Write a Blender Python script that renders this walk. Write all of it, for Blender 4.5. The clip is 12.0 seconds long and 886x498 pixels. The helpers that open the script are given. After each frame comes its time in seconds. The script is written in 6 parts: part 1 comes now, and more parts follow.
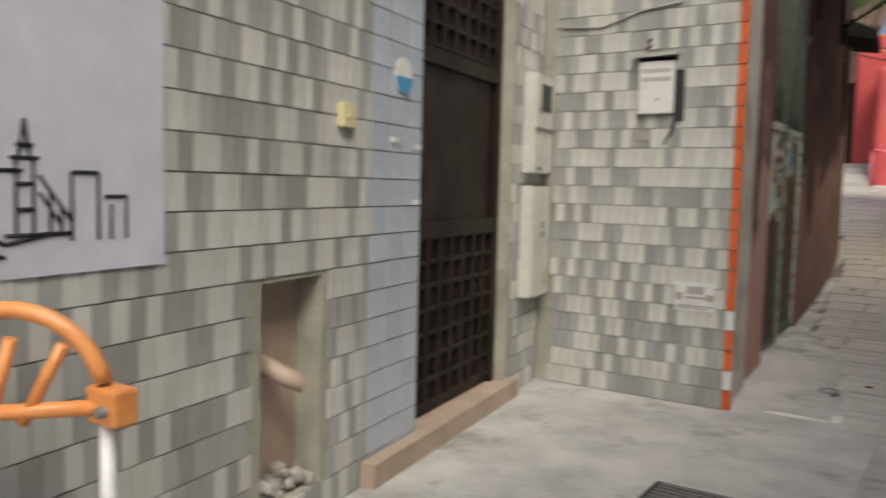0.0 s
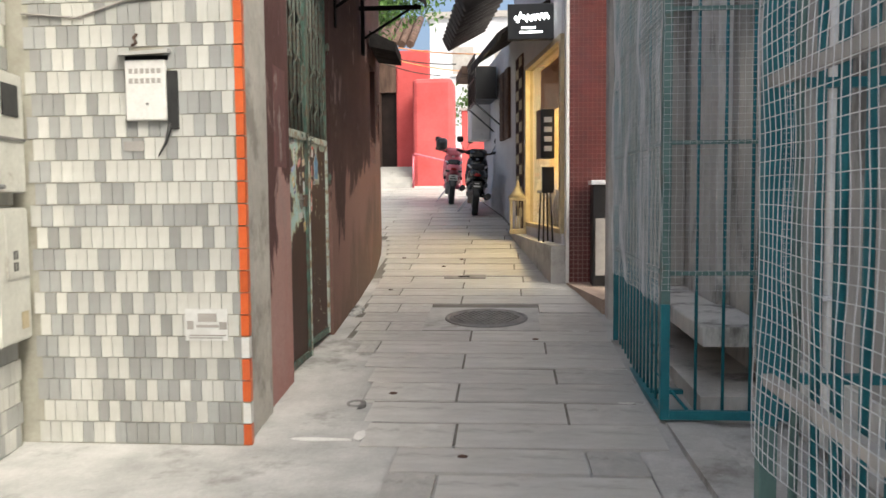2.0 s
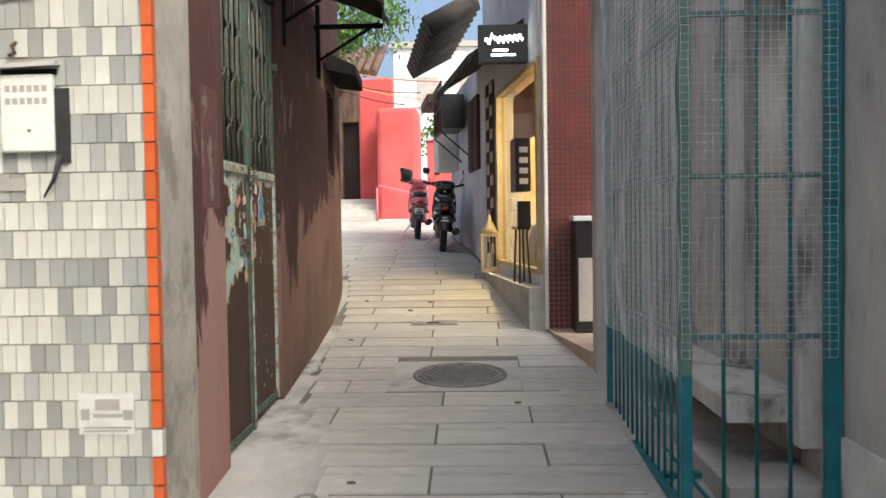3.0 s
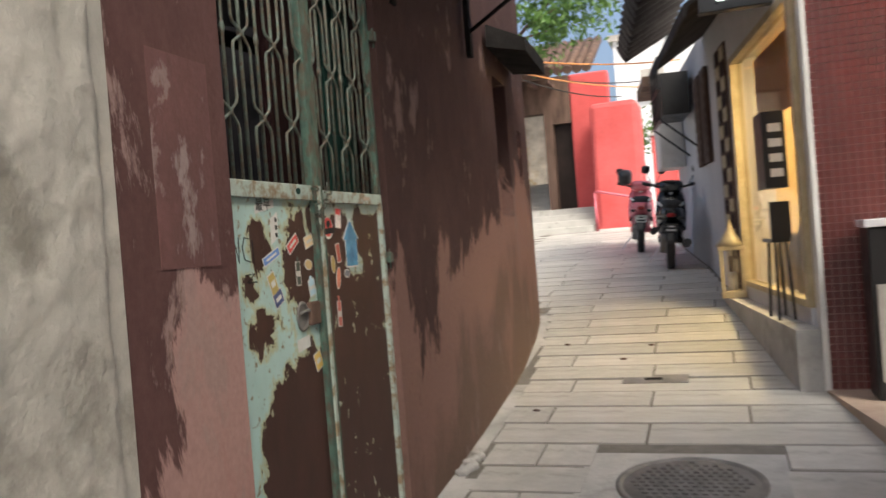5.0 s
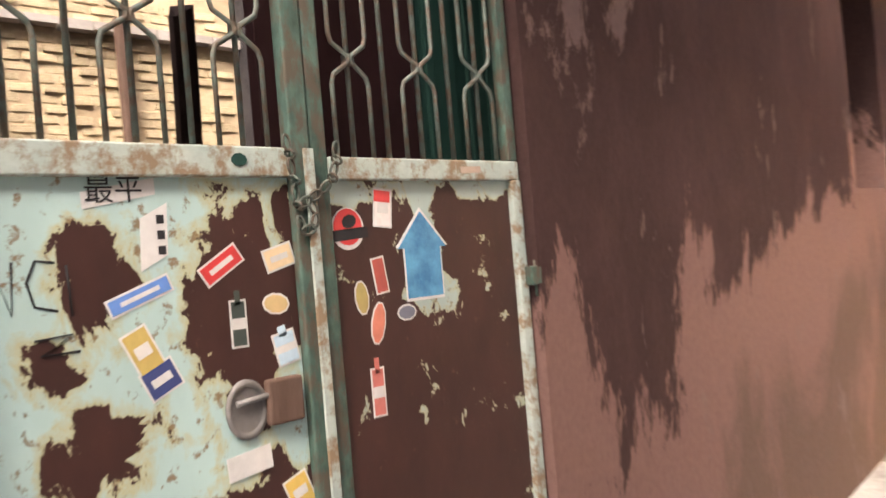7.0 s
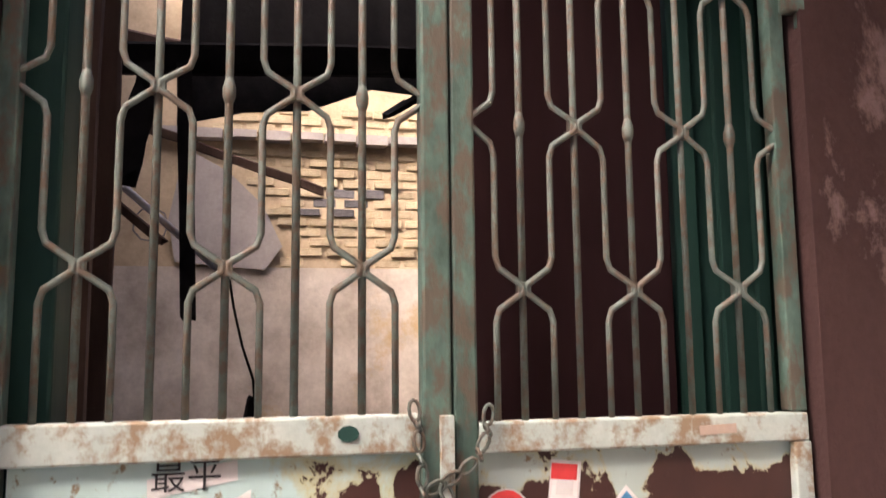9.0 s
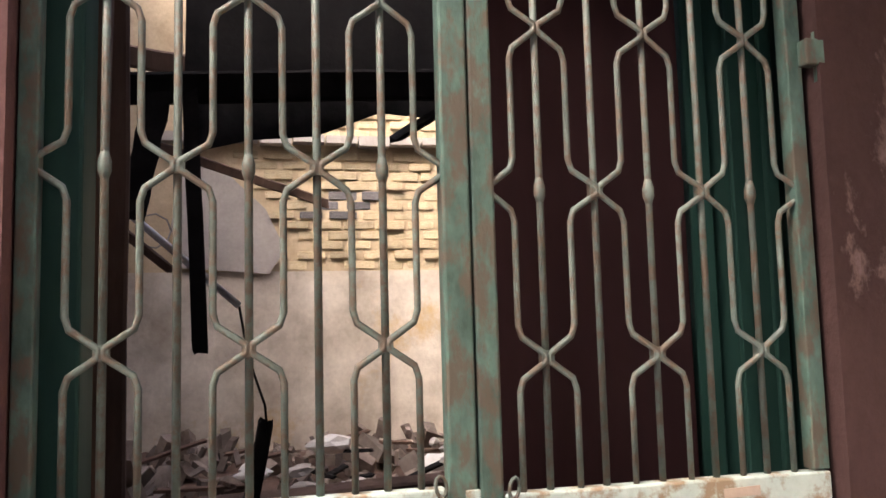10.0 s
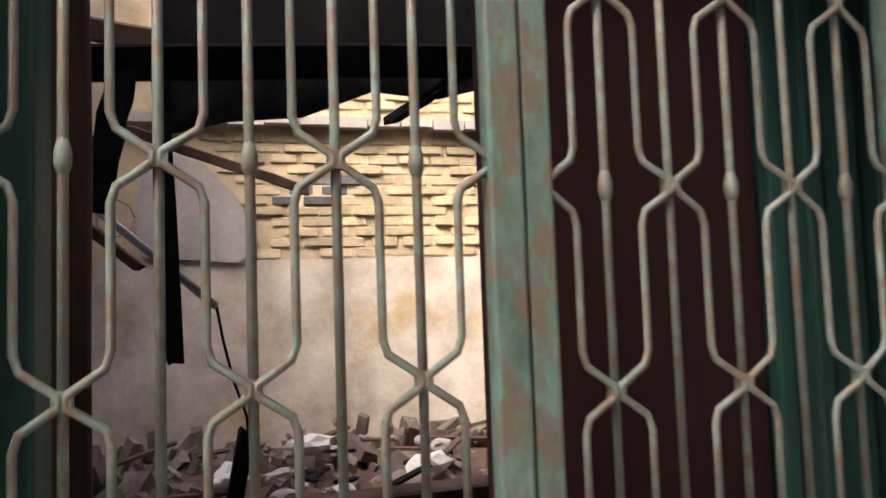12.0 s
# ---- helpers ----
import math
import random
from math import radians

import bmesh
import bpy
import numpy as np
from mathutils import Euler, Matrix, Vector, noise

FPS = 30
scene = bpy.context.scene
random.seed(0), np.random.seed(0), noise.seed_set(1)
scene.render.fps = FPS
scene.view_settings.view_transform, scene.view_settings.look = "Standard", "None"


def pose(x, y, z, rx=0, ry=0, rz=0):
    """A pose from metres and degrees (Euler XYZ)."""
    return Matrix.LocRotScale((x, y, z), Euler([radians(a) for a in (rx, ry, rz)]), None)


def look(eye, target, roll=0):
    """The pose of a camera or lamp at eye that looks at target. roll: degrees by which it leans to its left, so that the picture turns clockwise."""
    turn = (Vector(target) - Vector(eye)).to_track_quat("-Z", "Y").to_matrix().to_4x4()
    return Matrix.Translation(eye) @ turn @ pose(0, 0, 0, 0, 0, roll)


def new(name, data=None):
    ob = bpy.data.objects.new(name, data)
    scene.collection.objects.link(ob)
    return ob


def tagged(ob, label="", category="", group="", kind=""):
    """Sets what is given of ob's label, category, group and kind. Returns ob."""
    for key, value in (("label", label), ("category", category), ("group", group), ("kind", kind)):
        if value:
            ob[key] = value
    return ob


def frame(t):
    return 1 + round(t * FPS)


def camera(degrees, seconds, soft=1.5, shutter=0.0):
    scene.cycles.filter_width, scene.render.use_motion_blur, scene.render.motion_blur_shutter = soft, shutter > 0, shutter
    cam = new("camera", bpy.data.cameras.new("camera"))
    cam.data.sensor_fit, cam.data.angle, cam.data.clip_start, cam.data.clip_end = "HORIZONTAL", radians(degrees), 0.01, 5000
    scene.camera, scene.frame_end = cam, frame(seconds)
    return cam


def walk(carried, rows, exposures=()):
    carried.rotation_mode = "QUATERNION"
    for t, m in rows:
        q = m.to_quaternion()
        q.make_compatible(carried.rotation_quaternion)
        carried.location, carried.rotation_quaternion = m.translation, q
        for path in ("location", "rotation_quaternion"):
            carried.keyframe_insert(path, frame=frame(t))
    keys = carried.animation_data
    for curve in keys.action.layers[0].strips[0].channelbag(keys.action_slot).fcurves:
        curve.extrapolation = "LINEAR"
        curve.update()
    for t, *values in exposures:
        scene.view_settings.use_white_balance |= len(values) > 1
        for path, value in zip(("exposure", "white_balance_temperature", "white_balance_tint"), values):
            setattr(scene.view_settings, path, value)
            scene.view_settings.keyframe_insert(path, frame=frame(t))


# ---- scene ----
cam = camera(57.7, 12.0, shutter=0.4)
EXPOSURE = [(0.0, 0.3, 6400, 4), (1.0, 0.75, 6400, 3), (2.7, 1.25, 6400, 2), (4.5, 1.05, 6500, 3), (5.5, 1.15, 6550, 5), (6.5, 1.9, 6800, 11), (8.5, 2.1, 7000, 26), (9.5, 2.2, 6800, 19), (12.0, 2.1, 6700, 14)]
PATH = [
    (0, (1.313, 0.46, 1.259), (0.208, 2.119, 1.102), 1.4),
    (0.5, (1.4, 0.483, 1.263), (0.681, 2.344, 1.132), 0.6),
    (1, (1.41, 0.588, 1.279), (1.033, 2.546, 1.127), 0.5),
    (1.5, (1.469, 0.856, 1.301), (1.238, 2.837, 1.153), -0.4),
    (2, (1.526, 1.1, 1.325), (1.367, 3.089, 1.187), -0.5),
    (2.5, (1.455, 1.527, 1.361), (1.364, 3.522, 1.252), -0.7),
    (2.7, (1.444, 1.701, 1.382), (1.372, 3.698, 1.294), -0.9),
    (4.3, (1.519, 3.425, 1.479), (1.378, 5.42, 1.443), -2.2),
    (4.5, (1.535, 3.655, 1.506), (1.218, 5.629, 1.457), -3.9),
    (5, (1.542, 4.137, 1.518), (0.9, 6.031, 1.5), -4.5),
    (5.5, (1.491, 4.638, 1.54), (0.57, 6.412, 1.506), -5.6),
    (6, (1.481, 5.122, 1.51), (0.328, 6.752, 1.408), -5.5),
    (6.5, (1.496, 5.612, 1.532), (0.186, 7.122, 1.475), -4.1),
    (6.7, (1.473, 5.819, 1.529), (0.13, 7.3, 1.501), -4.7),
    (8.3, (1.325, 6.73, 1.755), (-0.605, 7.235, 1.893), -0.5),
    (8.5, (1.318, 6.746, 1.796), (-0.615, 7.228, 1.975), -0.4),
    (9, (1.315, 6.748, 1.887), (-0.62, 7.19, 2.129), -0.6),
    (9.5, (1.324, 6.73, 1.967), (-0.611, 7.167, 2.224), -1.6),
    (10, (1.315, 6.71, 2.037), (-0.625, 7.157, 2.231), -1.5),
    (10.5, (1.131, 6.627, 2.085), (-0.801, 7.128, 2.212), -1.3),
    (11, (0.906, 6.557, 2.153), (-0.999, 7.156, 2.272), -1.5),
    (11.5, (0.865, 6.568, 2.166), (-1.033, 7.188, 2.276), -1.7),
    (12, (1.042, 6.66, 2.105), (-0.881, 7.191, 2.249), -2.0),
]
walk(cam, [(t, look(e, g, r)) for t, e, g, r in PATH], EXPOSURE)

# ---- world and light ----
world = bpy.data.worlds.new("sky")
scene.world = world
world.use_nodes = True
wn = world.node_tree.nodes
sky = wn.new("ShaderNodeTexSky")
sky.sky_type, sky.sun_disc = "NISHITA", False
sky.sun_elevation, sky.sun_rotation = radians(50), radians(137)
sky.air_density, sky.dust_density = 0.7, 8.0
world.node_tree.links.new(sky.outputs[0], wn["Background"].inputs[0])
wn["Background"].inputs[1].default_value = 0.15
sun = new("sun", bpy.data.lights.new("sun", "SUN"))
sun.data.energy, sun.data.angle, sun.data.color = 1.0, radians(20), (1.0, 0.95, 0.88)
sun.matrix_world = look((6, -6.5, 10.5), (0, 0, 0))


# ---- materials ----
def ramp(nt, fac, stops):
    r = nt.nodes.new("ShaderNodeValToRGB")
    while len(r.color_ramp.elements) < len(stops):
        r.color_ramp.elements.new(0.5)
    for e, (p, c) in zip(r.color_ramp.elements, stops):
        e.position = p
        e.color = (*c, 1) if isinstance(c, tuple) else (c, c, c, 1)
    nt.links.new(fac, r.inputs[0])
    return r.outputs[0]


def tex(nt, scale, detail=6, rough=0.6, stretch=(1, 1, 1), shift=0.0, distort=0.0):
    c = nt.nodes.new("ShaderNodeTexCoord")
    m = nt.nodes.new("ShaderNodeMapping")
    m.inputs["Scale"].default_value = stretch
    m.inputs["Location"].default_value = (shift, shift * 0.7, shift * 1.3)
    nt.links.new(c.outputs["Object"], m.inputs[0])
    n = nt.nodes.new("ShaderNodeTexNoise")
    n.inputs["Scale"].default_value, n.inputs["Detail"].default_value = scale, detail
    n.inputs["Roughness"].default_value, n.inputs["Distortion"].default_value = rough, distort
    nt.links.new(m.outputs[0], n.inputs["Vector"])
    return n.outputs[0]


def mix(nt, fac, a, b, mode="MIX"):
    n = nt.nodes.new("ShaderNodeMix")
    n.data_type, n.blend_type = "RGBA", mode
    for sock, v in ((n.inputs[0], fac), (n.inputs[6], a), (n.inputs[7], b)):
        if isinstance(v, (int, float)):
            sock.default_value = v
        elif isinstance(v, tuple):
            sock.default_value = (*v, 1)
        else:
            nt.links.new(v, sock)
    return n.outputs[2]


def start(name, rough=0.7, metal=0.0):
    m = bpy.data.materials.new(name)
    m.use_nodes = True
    b = m.node_tree.nodes["Principled BSDF"]
    b.inputs["Roughness"].default_value, b.inputs["Metallic"].default_value = rough, metal
    return m, m.node_tree, b


def bump(nt, b, height, strength=0.4, dist=0.01):
    n = nt.nodes.new("ShaderNodeBump")
    n.inputs["Strength"].default_value, n.inputs["Distance"].default_value = strength, dist
    nt.links.new(height, n.inputs["Height"])
    nt.links.new(n.outputs[0], b.inputs["Normal"])


def surface(name, c1, c2, scale=3.0, rough=0.75, fine=40.0, strength=0.4, dist=0.006, metal=0.0, dirt=None, dirt_scale=1.2,
            dirt_cut=0.55, stretch=(1, 1, 1), vary=0.0, island=False):
    m, nt, b = start(name, rough, metal)
    big = tex(nt, scale, 7, 0.62, stretch)
    col = ramp(nt, big, [(0.3, c1), (0.7, c2)])
    grain = tex(nt, fine, 4, 0.6, stretch, 3.0)
    col = mix(nt, 0.35, col, ramp(nt, grain, [(0.25, 0.55), (0.75, 1.0)]), "MULTIPLY")
    if dirt:
        d = tex(nt, dirt_scale, 9, 0.68, stretch, 9.0)
        col = mix(nt, ramp(nt, d, [(dirt_cut, 0.0), (dirt_cut + 0.12, 0.85)]), col, dirt)
    if vary:
        i = nt.nodes.new("ShaderNodeNewGeometry" if island else "ShaderNodeObjectInfo")
        r = i.outputs["Random Per Island" if island else "Random"]
        col = mix(nt, 1.0, col, ramp(nt, r, [(0.0, 1.0 - vary), (1.0, 1.0)]), "MULTIPLY")
    nt.links.new(col, b.inputs["Base Color"])
    nt.links.new(ramp(nt, big, [(0.2, min(1, rough + 0.12)), (0.8, max(0.05, rough - 0.12))]), b.inputs["Roughness"])
    bump(nt, b, mix(nt, 0.5, big, grain), strength, dist)
    return m


def glow(name, color, power):
    m, nt, b = start(name, 0.6)
    b.inputs["Base Color"].default_value = (*color, 1)
    b.inputs["Emission Color"].default_value = (*color, 1)
    b.inputs["Emission Strength"].default_value = power
    return m


def plain(name, color, rough=0.5, metal=0.0):
    return surface(name, color, tuple(min(1, c * 1.25 + 0.004) for c in color), 9.0, rough, 60.0, 0.15, 0.002, metal)


def tile_glaze(name, island):
    m, nt, b = start(name, 0.28)
    i = nt.nodes.new("ShaderNodeNewGeometry" if island else "ShaderNodeObjectInfo")
    r = i.outputs["Random Per Island" if island else "Random"]
    base = ramp(nt, r, [(0.0, (0.30, 0.30, 0.29)), (0.46, (0.41, 0.415, 0.41)), (0.52, (0.54, 0.54, 0.51)), (1.0, (0.66, 0.655, 0.615))])
    cloud = tex(nt, 2.2, 8, 0.65)
    base = mix(nt, 0.55, base, ramp(nt, cloud, [(0.3, (0.62, 0.6, 0.54)), (0.65, (1.0, 1.0, 1.0))]), "MULTIPLY")
    fine = tex(nt, 55, 4, 0.6, (1, 1, 0.15), 4.0)
    base = mix(nt, 0.3, base, ramp(nt, fine, [(0.3, 0.7), (0.7, 1.0)]), "MULTIPLY")
    nt.links.new(base, b.inputs["Base Color"])
    bump(nt, b, fine, 0.12, 0.002)
    return m


def old_plaster(name, under, over, pale, cut=0.5, seed=0.0, level=-1.35, rise=0.16, moss=(0.12, 0.085, 0.065)):
    """Dark red limewash peeling to salmon and grey."""
    m, nt, b = start(name, 0.88)
    a = tex(nt, 1.1, 10, 0.66, (1, 1, 0.55), seed, 0.4)
    c = tex(nt, 3.4, 9, 0.7, (1, 1, 0.45), seed + 5, 0.3)
    g = tex(nt, 45, 4, 0.6, (1, 1, 1), seed + 2)
    top = mix(nt, ramp(nt, c, [(0.3, 0.0), (0.75, 1.0)]), over, tuple(v * 0.5 for v in over))
    z = nt.nodes.new("ShaderNodeTexCoord")
    s = nt.nodes.new("ShaderNodeSeparateXYZ")
    nt.links.new(z.outputs["Object"], s.inputs[0])
    lift = nt.nodes.new("ShaderNodeMath")
    lift.operation = "MULTIPLY_ADD"
    lift.inputs[1].default_value, lift.inputs[2].default_value = rise, -level - 8.0 * rise
    nt.links.new(s.outputs["Y"], lift.inputs[0])
    low = nt.nodes.new("ShaderNodeMath")
    low.operation = "SUBTRACT"
    nt.links.new(lift.outputs[0], low.inputs[0])
    nt.links.new(s.outputs["Z"], low.inputs[1])
    step = nt.nodes.new("ShaderNodeMath")
    step.operation = "MULTIPLY_ADD"
    step.inputs[1].default_value = 0.22
    nt.links.new(low.outputs[0], step.inputs[0])
    nt.links.new(a, step.inputs[2])
    col = mix(nt, ramp(nt, step.outputs[0], [(cut, 0.0), (cut + 0.02, 1.0)]), top, under)
    damp = ramp(nt, step.outputs[0], [(cut + 0.14, 0.0), (cut + 0.26, 0.7)])
    col = mix(nt, damp, col, moss)
    flake = ramp(nt, c, [(0.585, 0.0), (0.64, 0.8)])
    col = mix(nt, flake, col, pale)
    col = mix(nt, 0.4, col, ramp(nt, g, [(0.3, 0.6), (0.75, 1.0)]), "MULTIPLY")
    nt.links.new(col, b.inputs["Base Color"])
    bump(nt, b, mix(nt, 0.6, a, mix(nt, 0.4, c, g)), 0.7, 0.02)
    return m


def math_node(nt, op, a, b=None, c=None):
    n = nt.nodes.new("ShaderNodeMath")
    n.operation = op
    for k, v in enumerate((a, b, c)):
        if isinstance(v, (int, float)):
            n.inputs[k].default_value = v
        elif v is not None:
            nt.links.new(v, n.inputs[k])
    return n.outputs[0]


def peeling(name, paint, rust, patches, start_at=-1.0, ragged=2.2, flip=1.0):
    """Paint flaked off in ragged patches (y, z, half width, half height); flip -1 keeps paint in the patches only."""
    m, nt, b = start(name, 0.55)
    t = nt.nodes.new("ShaderNodeTexCoord")
    s = nt.nodes.new("ShaderNodeSeparateXYZ")
    nt.links.new(t.outputs["Object"], s.inputs[0])
    field = start_at
    for y, z, ry, rz in patches:
        dy = math_node(nt, "MULTIPLY_ADD", s.outputs["Y"], 1 / ry, -y / ry)
        dz = math_node(nt, "MULTIPLY_ADD", s.outputs["Z"], 1 / rz, -z / rz)
        r2 = math_node(nt, "ADD", math_node(nt, "MULTIPLY", dy, dy), math_node(nt, "MULTIPLY", dz, dz))
        v = math_node(nt, "SUBTRACT", 1.0, math_node(nt, "SQRT", r2))
        field = math_node(nt, "MAXIMUM", field, math_node(nt, "MULTIPLY", v, min(ry, rz) / 0.09))
    n = math_node(nt, "MULTIPLY_ADD", tex(nt, 13, 9, 0.62, (1, 1, 0.8), 2.0, 0.3), ragged, -0.5 * ragged)
    total = math_node(nt, "ADD", field, n)
    lo, hi = (0.0, 1.0) if flip > 0 else (1.0, 0.0)
    unit = math_node(nt, "MULTIPLY_ADD", total, 0.25, 0.5)
    bare = ramp(nt, unit, [(0.495, lo), (0.508, hi)])
    edge = ramp(nt, unit, [(0.40, 0.0), (0.49, 0.85)] if flip > 0 else [(0.51, 0.7), (0.56, 0.0)])
    speck = tex(nt, 30, 6, 0.65, (1, 1, 1), 8.0)
    spots = ramp(nt, speck, [(0.59, 0.0), (0.66, 0.85)])
    shade = ramp(nt, tex(nt, 3, 6, 0.6, (1, 1, 0.4), 1.0), [(0.3, 0.75), (0.7, 1.0)])
    pc = mix(nt, 1.0, mix(nt, spots, mix(nt, edge, paint, (0.50, 0.49, 0.27)), (0.22, 0.12, 0.035)), shade, "MULTIPLY")
    rc = mix(nt, ramp(nt, tex(nt, 9, 6, 0.6, (1, 1, 0.5), 6.0), [(0.3, 0.0), (0.7, 1.0)]), rust, tuple(v * 0.6 for v in rust))
    rc = mix(nt, ramp(nt, speck, [(0.30, 0.5), (0.36, 0.0)]), rc, (0.10, 0.045, 0.03))
    nt.links.new(mix(nt, bare, pc, rc), b.inputs["Base Color"])
    inv = ramp(nt, bare, [(0.0, 1.0), (1.0, 0.0)])
    bump(nt, b, mix(nt, 0.25, inv, spots), 0.6, 0.002)
    return m


M = {}
M["tile"] = tile_glaze("glazed_tile", False)
M["tile_set"] = tile_glaze("glazed_tile_set", True)
M["grout"] = surface("grout", (0.31, 0.295, 0.24), (0.46, 0.44, 0.37), 4, 0.9, dirt=(0.18, 0.15, 0.10))
M["blue_tile"] = surface("blue_grey_tile", (0.42, 0.47, 0.55), (0.52, 0.56, 0.62), 3, 0.35, vary=0.15)
M["orange_tile"] = surface("orange_tile", (0.62, 0.10, 0.02), (0.72, 0.15, 0.04), 5, 0.35, vary=0.2)
M["concrete"] = surface("concrete", (0.33, 0.325, 0.31), (0.56, 0.55, 0.53), 2.4, 0.85, 60, 0.6, 0.008, dirt=(0.20, 0.19, 0.17), dirt_scale=1.9, dirt_cut=0.54)
M["bed"] = surface("dark_joint_bed", (0.13, 0.12, 0.105), (0.22, 0.205, 0.185), 6, 0.95, 60, 0.6, 0.006)
M["slab"] = surface("granite_slab", (0.46, 0.45, 0.42), (0.60, 0.585, 0.55), 3.0, 0.48, 90, 0.5, 0.006, dirt=(0.27, 0.255, 0.23), dirt_scale=2.0, dirt_cut=0.56, vary=0.22)
M["red_wall"] = old_plaster("red_plaster", (0.222, 0.130, 0.112), (0.080, 0.044, 0.041), (0.20, 0.14, 0.13), 0.5)
M["pink_wall"] = old_plaster("pink_plaster", (0.43, 0.262, 0.24), (0.155, 0.079, 0.075), (0.38, 0.26, 0.24), 0.5, 11.0, -1.75, 0.25, (0.40, 0.20, 0.18))
M["cement"] = old_plaster("cement_on_red", (0.27, 0.19, 0.18), (0.20, 0.09, 0.085), (0.34, 0.27, 0.26), 0.54, 3.0, -1.8, 0.0, (0.27, 0.24, 0.23))
M["grey_plaster"] = surface("grey_plaster", (0.42, 0.40, 0.36), (0.56, 0.53, 0.48), 2.2, 0.9, 22, 0.8, 0.02, dirt=(0.25, 0.23, 0.20), dirt_scale=2.2, dirt_cut=0.5)
M["stained"] = surface("stained_concrete", (0.36, 0.345, 0.325), (0.62, 0.60, 0.57), 2.0, 0.9, 40, 0.7, 0.012, dirt=(0.10, 0.098, 0.092), dirt_scale=1.6, dirt_cut=0.55, stretch=(1, 1, 0.35))
M["old_white"] = surface("flaking_whitewash", (0.56, 0.55, 0.53), (0.78, 0.77, 0.74), 2.5, 0.85, 35, 0.6, 0.01, dirt=(0.12, 0.115, 0.105), dirt_scale=2.4, dirt_cut=0.54, stretch=(1, 1, 0.4))
M["teal"] = surface("teal_paint", (0.008, 0.13, 0.17), (0.02, 0.20, 0.24), 6, 0.45, 50, 0.3, 0.002, dirt=(0.10, 0.09, 0.07), dirt_scale=5, dirt_cut=0.62)
M["teal_pale"] = surface("faded_teal_paint", (0.085, 0.17, 0.165), (0.15, 0.25, 0.235), 6, 0.55, 50, 0.4, 0.002, dirt=(0.13, 0.11, 0.08), dirt_scale=6, dirt_cut=0.58)
M["net"] = surface("grey_net", (0.66, 0.67, 0.68), (0.82, 0.83, 0.84), 8, 0.5)
M["gate_green"] = surface("gate_green", (0.04, 0.075, 0.06), (0.115, 0.20, 0.165), 20, 0.6, 60, 0.8, 0.003, dirt=(0.10, 0.075, 0.055), dirt_scale=26, dirt_cut=0.46, stretch=(1, 1, 0.5))
M["gate_bar"] = surface("gate_bar", (0.07, 0.085, 0.07), (0.14, 0.185, 0.16), 10, 0.6, 60, 0.6, 0.003, dirt=(0.11, 0.075, 0.05), dirt_scale=38, dirt_cut=0.46)
M["gate_rail"] = surface("gate_rail", (0.38, 0.48, 0.45), (0.52, 0.60, 0.54), 9, 0.6, 60, 0.6, 0.003, dirt=(0.22, 0.13, 0.055), dirt_scale=17, dirt_cut=0.46)
M["panel_left"] = peeling("peeling_panel_left", (0.46, 0.66, 0.64), (0.055, 0.019, 0.014),
                          [(6.875, 1.47, 0.115, 0.21), (6.61, 1.535, 0.06, 0.10), (6.52, 1.395, 0.045, 0.045), (6.60, 1.26, 0.09, 0.075), (6.99, 1.53, 0.06, 0.13), (6.97, 0.66, 0.46, 0.50), (6.6, 0.2, 0.7, 0.45)], -0.8, 3.2)
M["panel_right"] = peeling("peeling_panel_right", (0.44, 0.56, 0.52), (0.055, 0.019, 0.014),
                           [(7.37, 1.50, 0.08, 0.11), (7.10, 1.70, 0.06, 0.04), (7.36, 1.69, 0.05, 0.05), (7.55, 1.72, 0.14, 0.02)], -0.62, 4.2, -1.0)
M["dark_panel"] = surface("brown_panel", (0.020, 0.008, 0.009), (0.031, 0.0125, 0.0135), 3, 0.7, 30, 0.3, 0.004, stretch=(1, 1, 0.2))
M["green_door"] = surface("green_timber", (0.012, 0.042, 0.035), (0.021, 0.072, 0.058), 4, 0.65, 30, 0.4, 0.004, stretch=(1, 1, 0.15))
M["timber"] = surface("old_timber", (0.07, 0.045, 0.035), (0.17, 0.11, 0.085), 5, 0.85, 40, 0.9, 0.01, stretch=(1, 1, 0.25))
# also fills dark openings, where its near-black stands in for shade
M["char_and_shade"] = surface("charred_timber_and_shade", (0.008, 0.007, 0.007), (0.022, 0.02, 0.02), 6, 0.9, 40, 0.9, 0.01)
# dark grey with near-black blotches, for the roof boarding and one side wall
M["roof_sheet"] = surface("dark_board", (0.022, 0.021, 0.023), (0.06, 0.057, 0.06), 2.5, 0.9, 40, 0.6, 0.01, dirt=(0.008, 0.008, 0.008))
M["ochre"] = surface("ochre_plaster", (0.36, 0.31, 0.25), (0.76, 0.70, 0.60), 2.6, 0.92, 30, 0.7, 0.014, dirt=(0.44, 0.31, 0.14), dirt_scale=1.7, dirt_cut=0.56)
M["brick"] = surface("yellow_brick", (0.60, 0.48, 0.29), (0.80, 0.69, 0.47), 5, 0.9, 30, 0.8, 0.012, dirt=(0.22, 0.19, 0.16), dirt_scale=4.0, dirt_cut=0.57, vary=0.35)
M["mortar"] = surface("old_mortar", (0.40, 0.31, 0.20), (0.68, 0.56, 0.38), 3, 0.95, 40, 0.8, 0.01)
M["patch"] = surface("grey_render", (0.32, 0.30, 0.28), (0.45, 0.42, 0.39), 3, 0.9, 40, 0.5, 0.008)
M["steel"] = surface("galvanised_steel", (0.66, 0.66, 0.69), (0.85, 0.85, 0.88), 8, 0.3, 60, 0.2, 0.002, 0.0)
M["iron"] = surface("cast_iron", (0.17, 0.165, 0.16), (0.28, 0.27, 0.26), 6, 0.6, 60, 0.5, 0.003, 0.4)
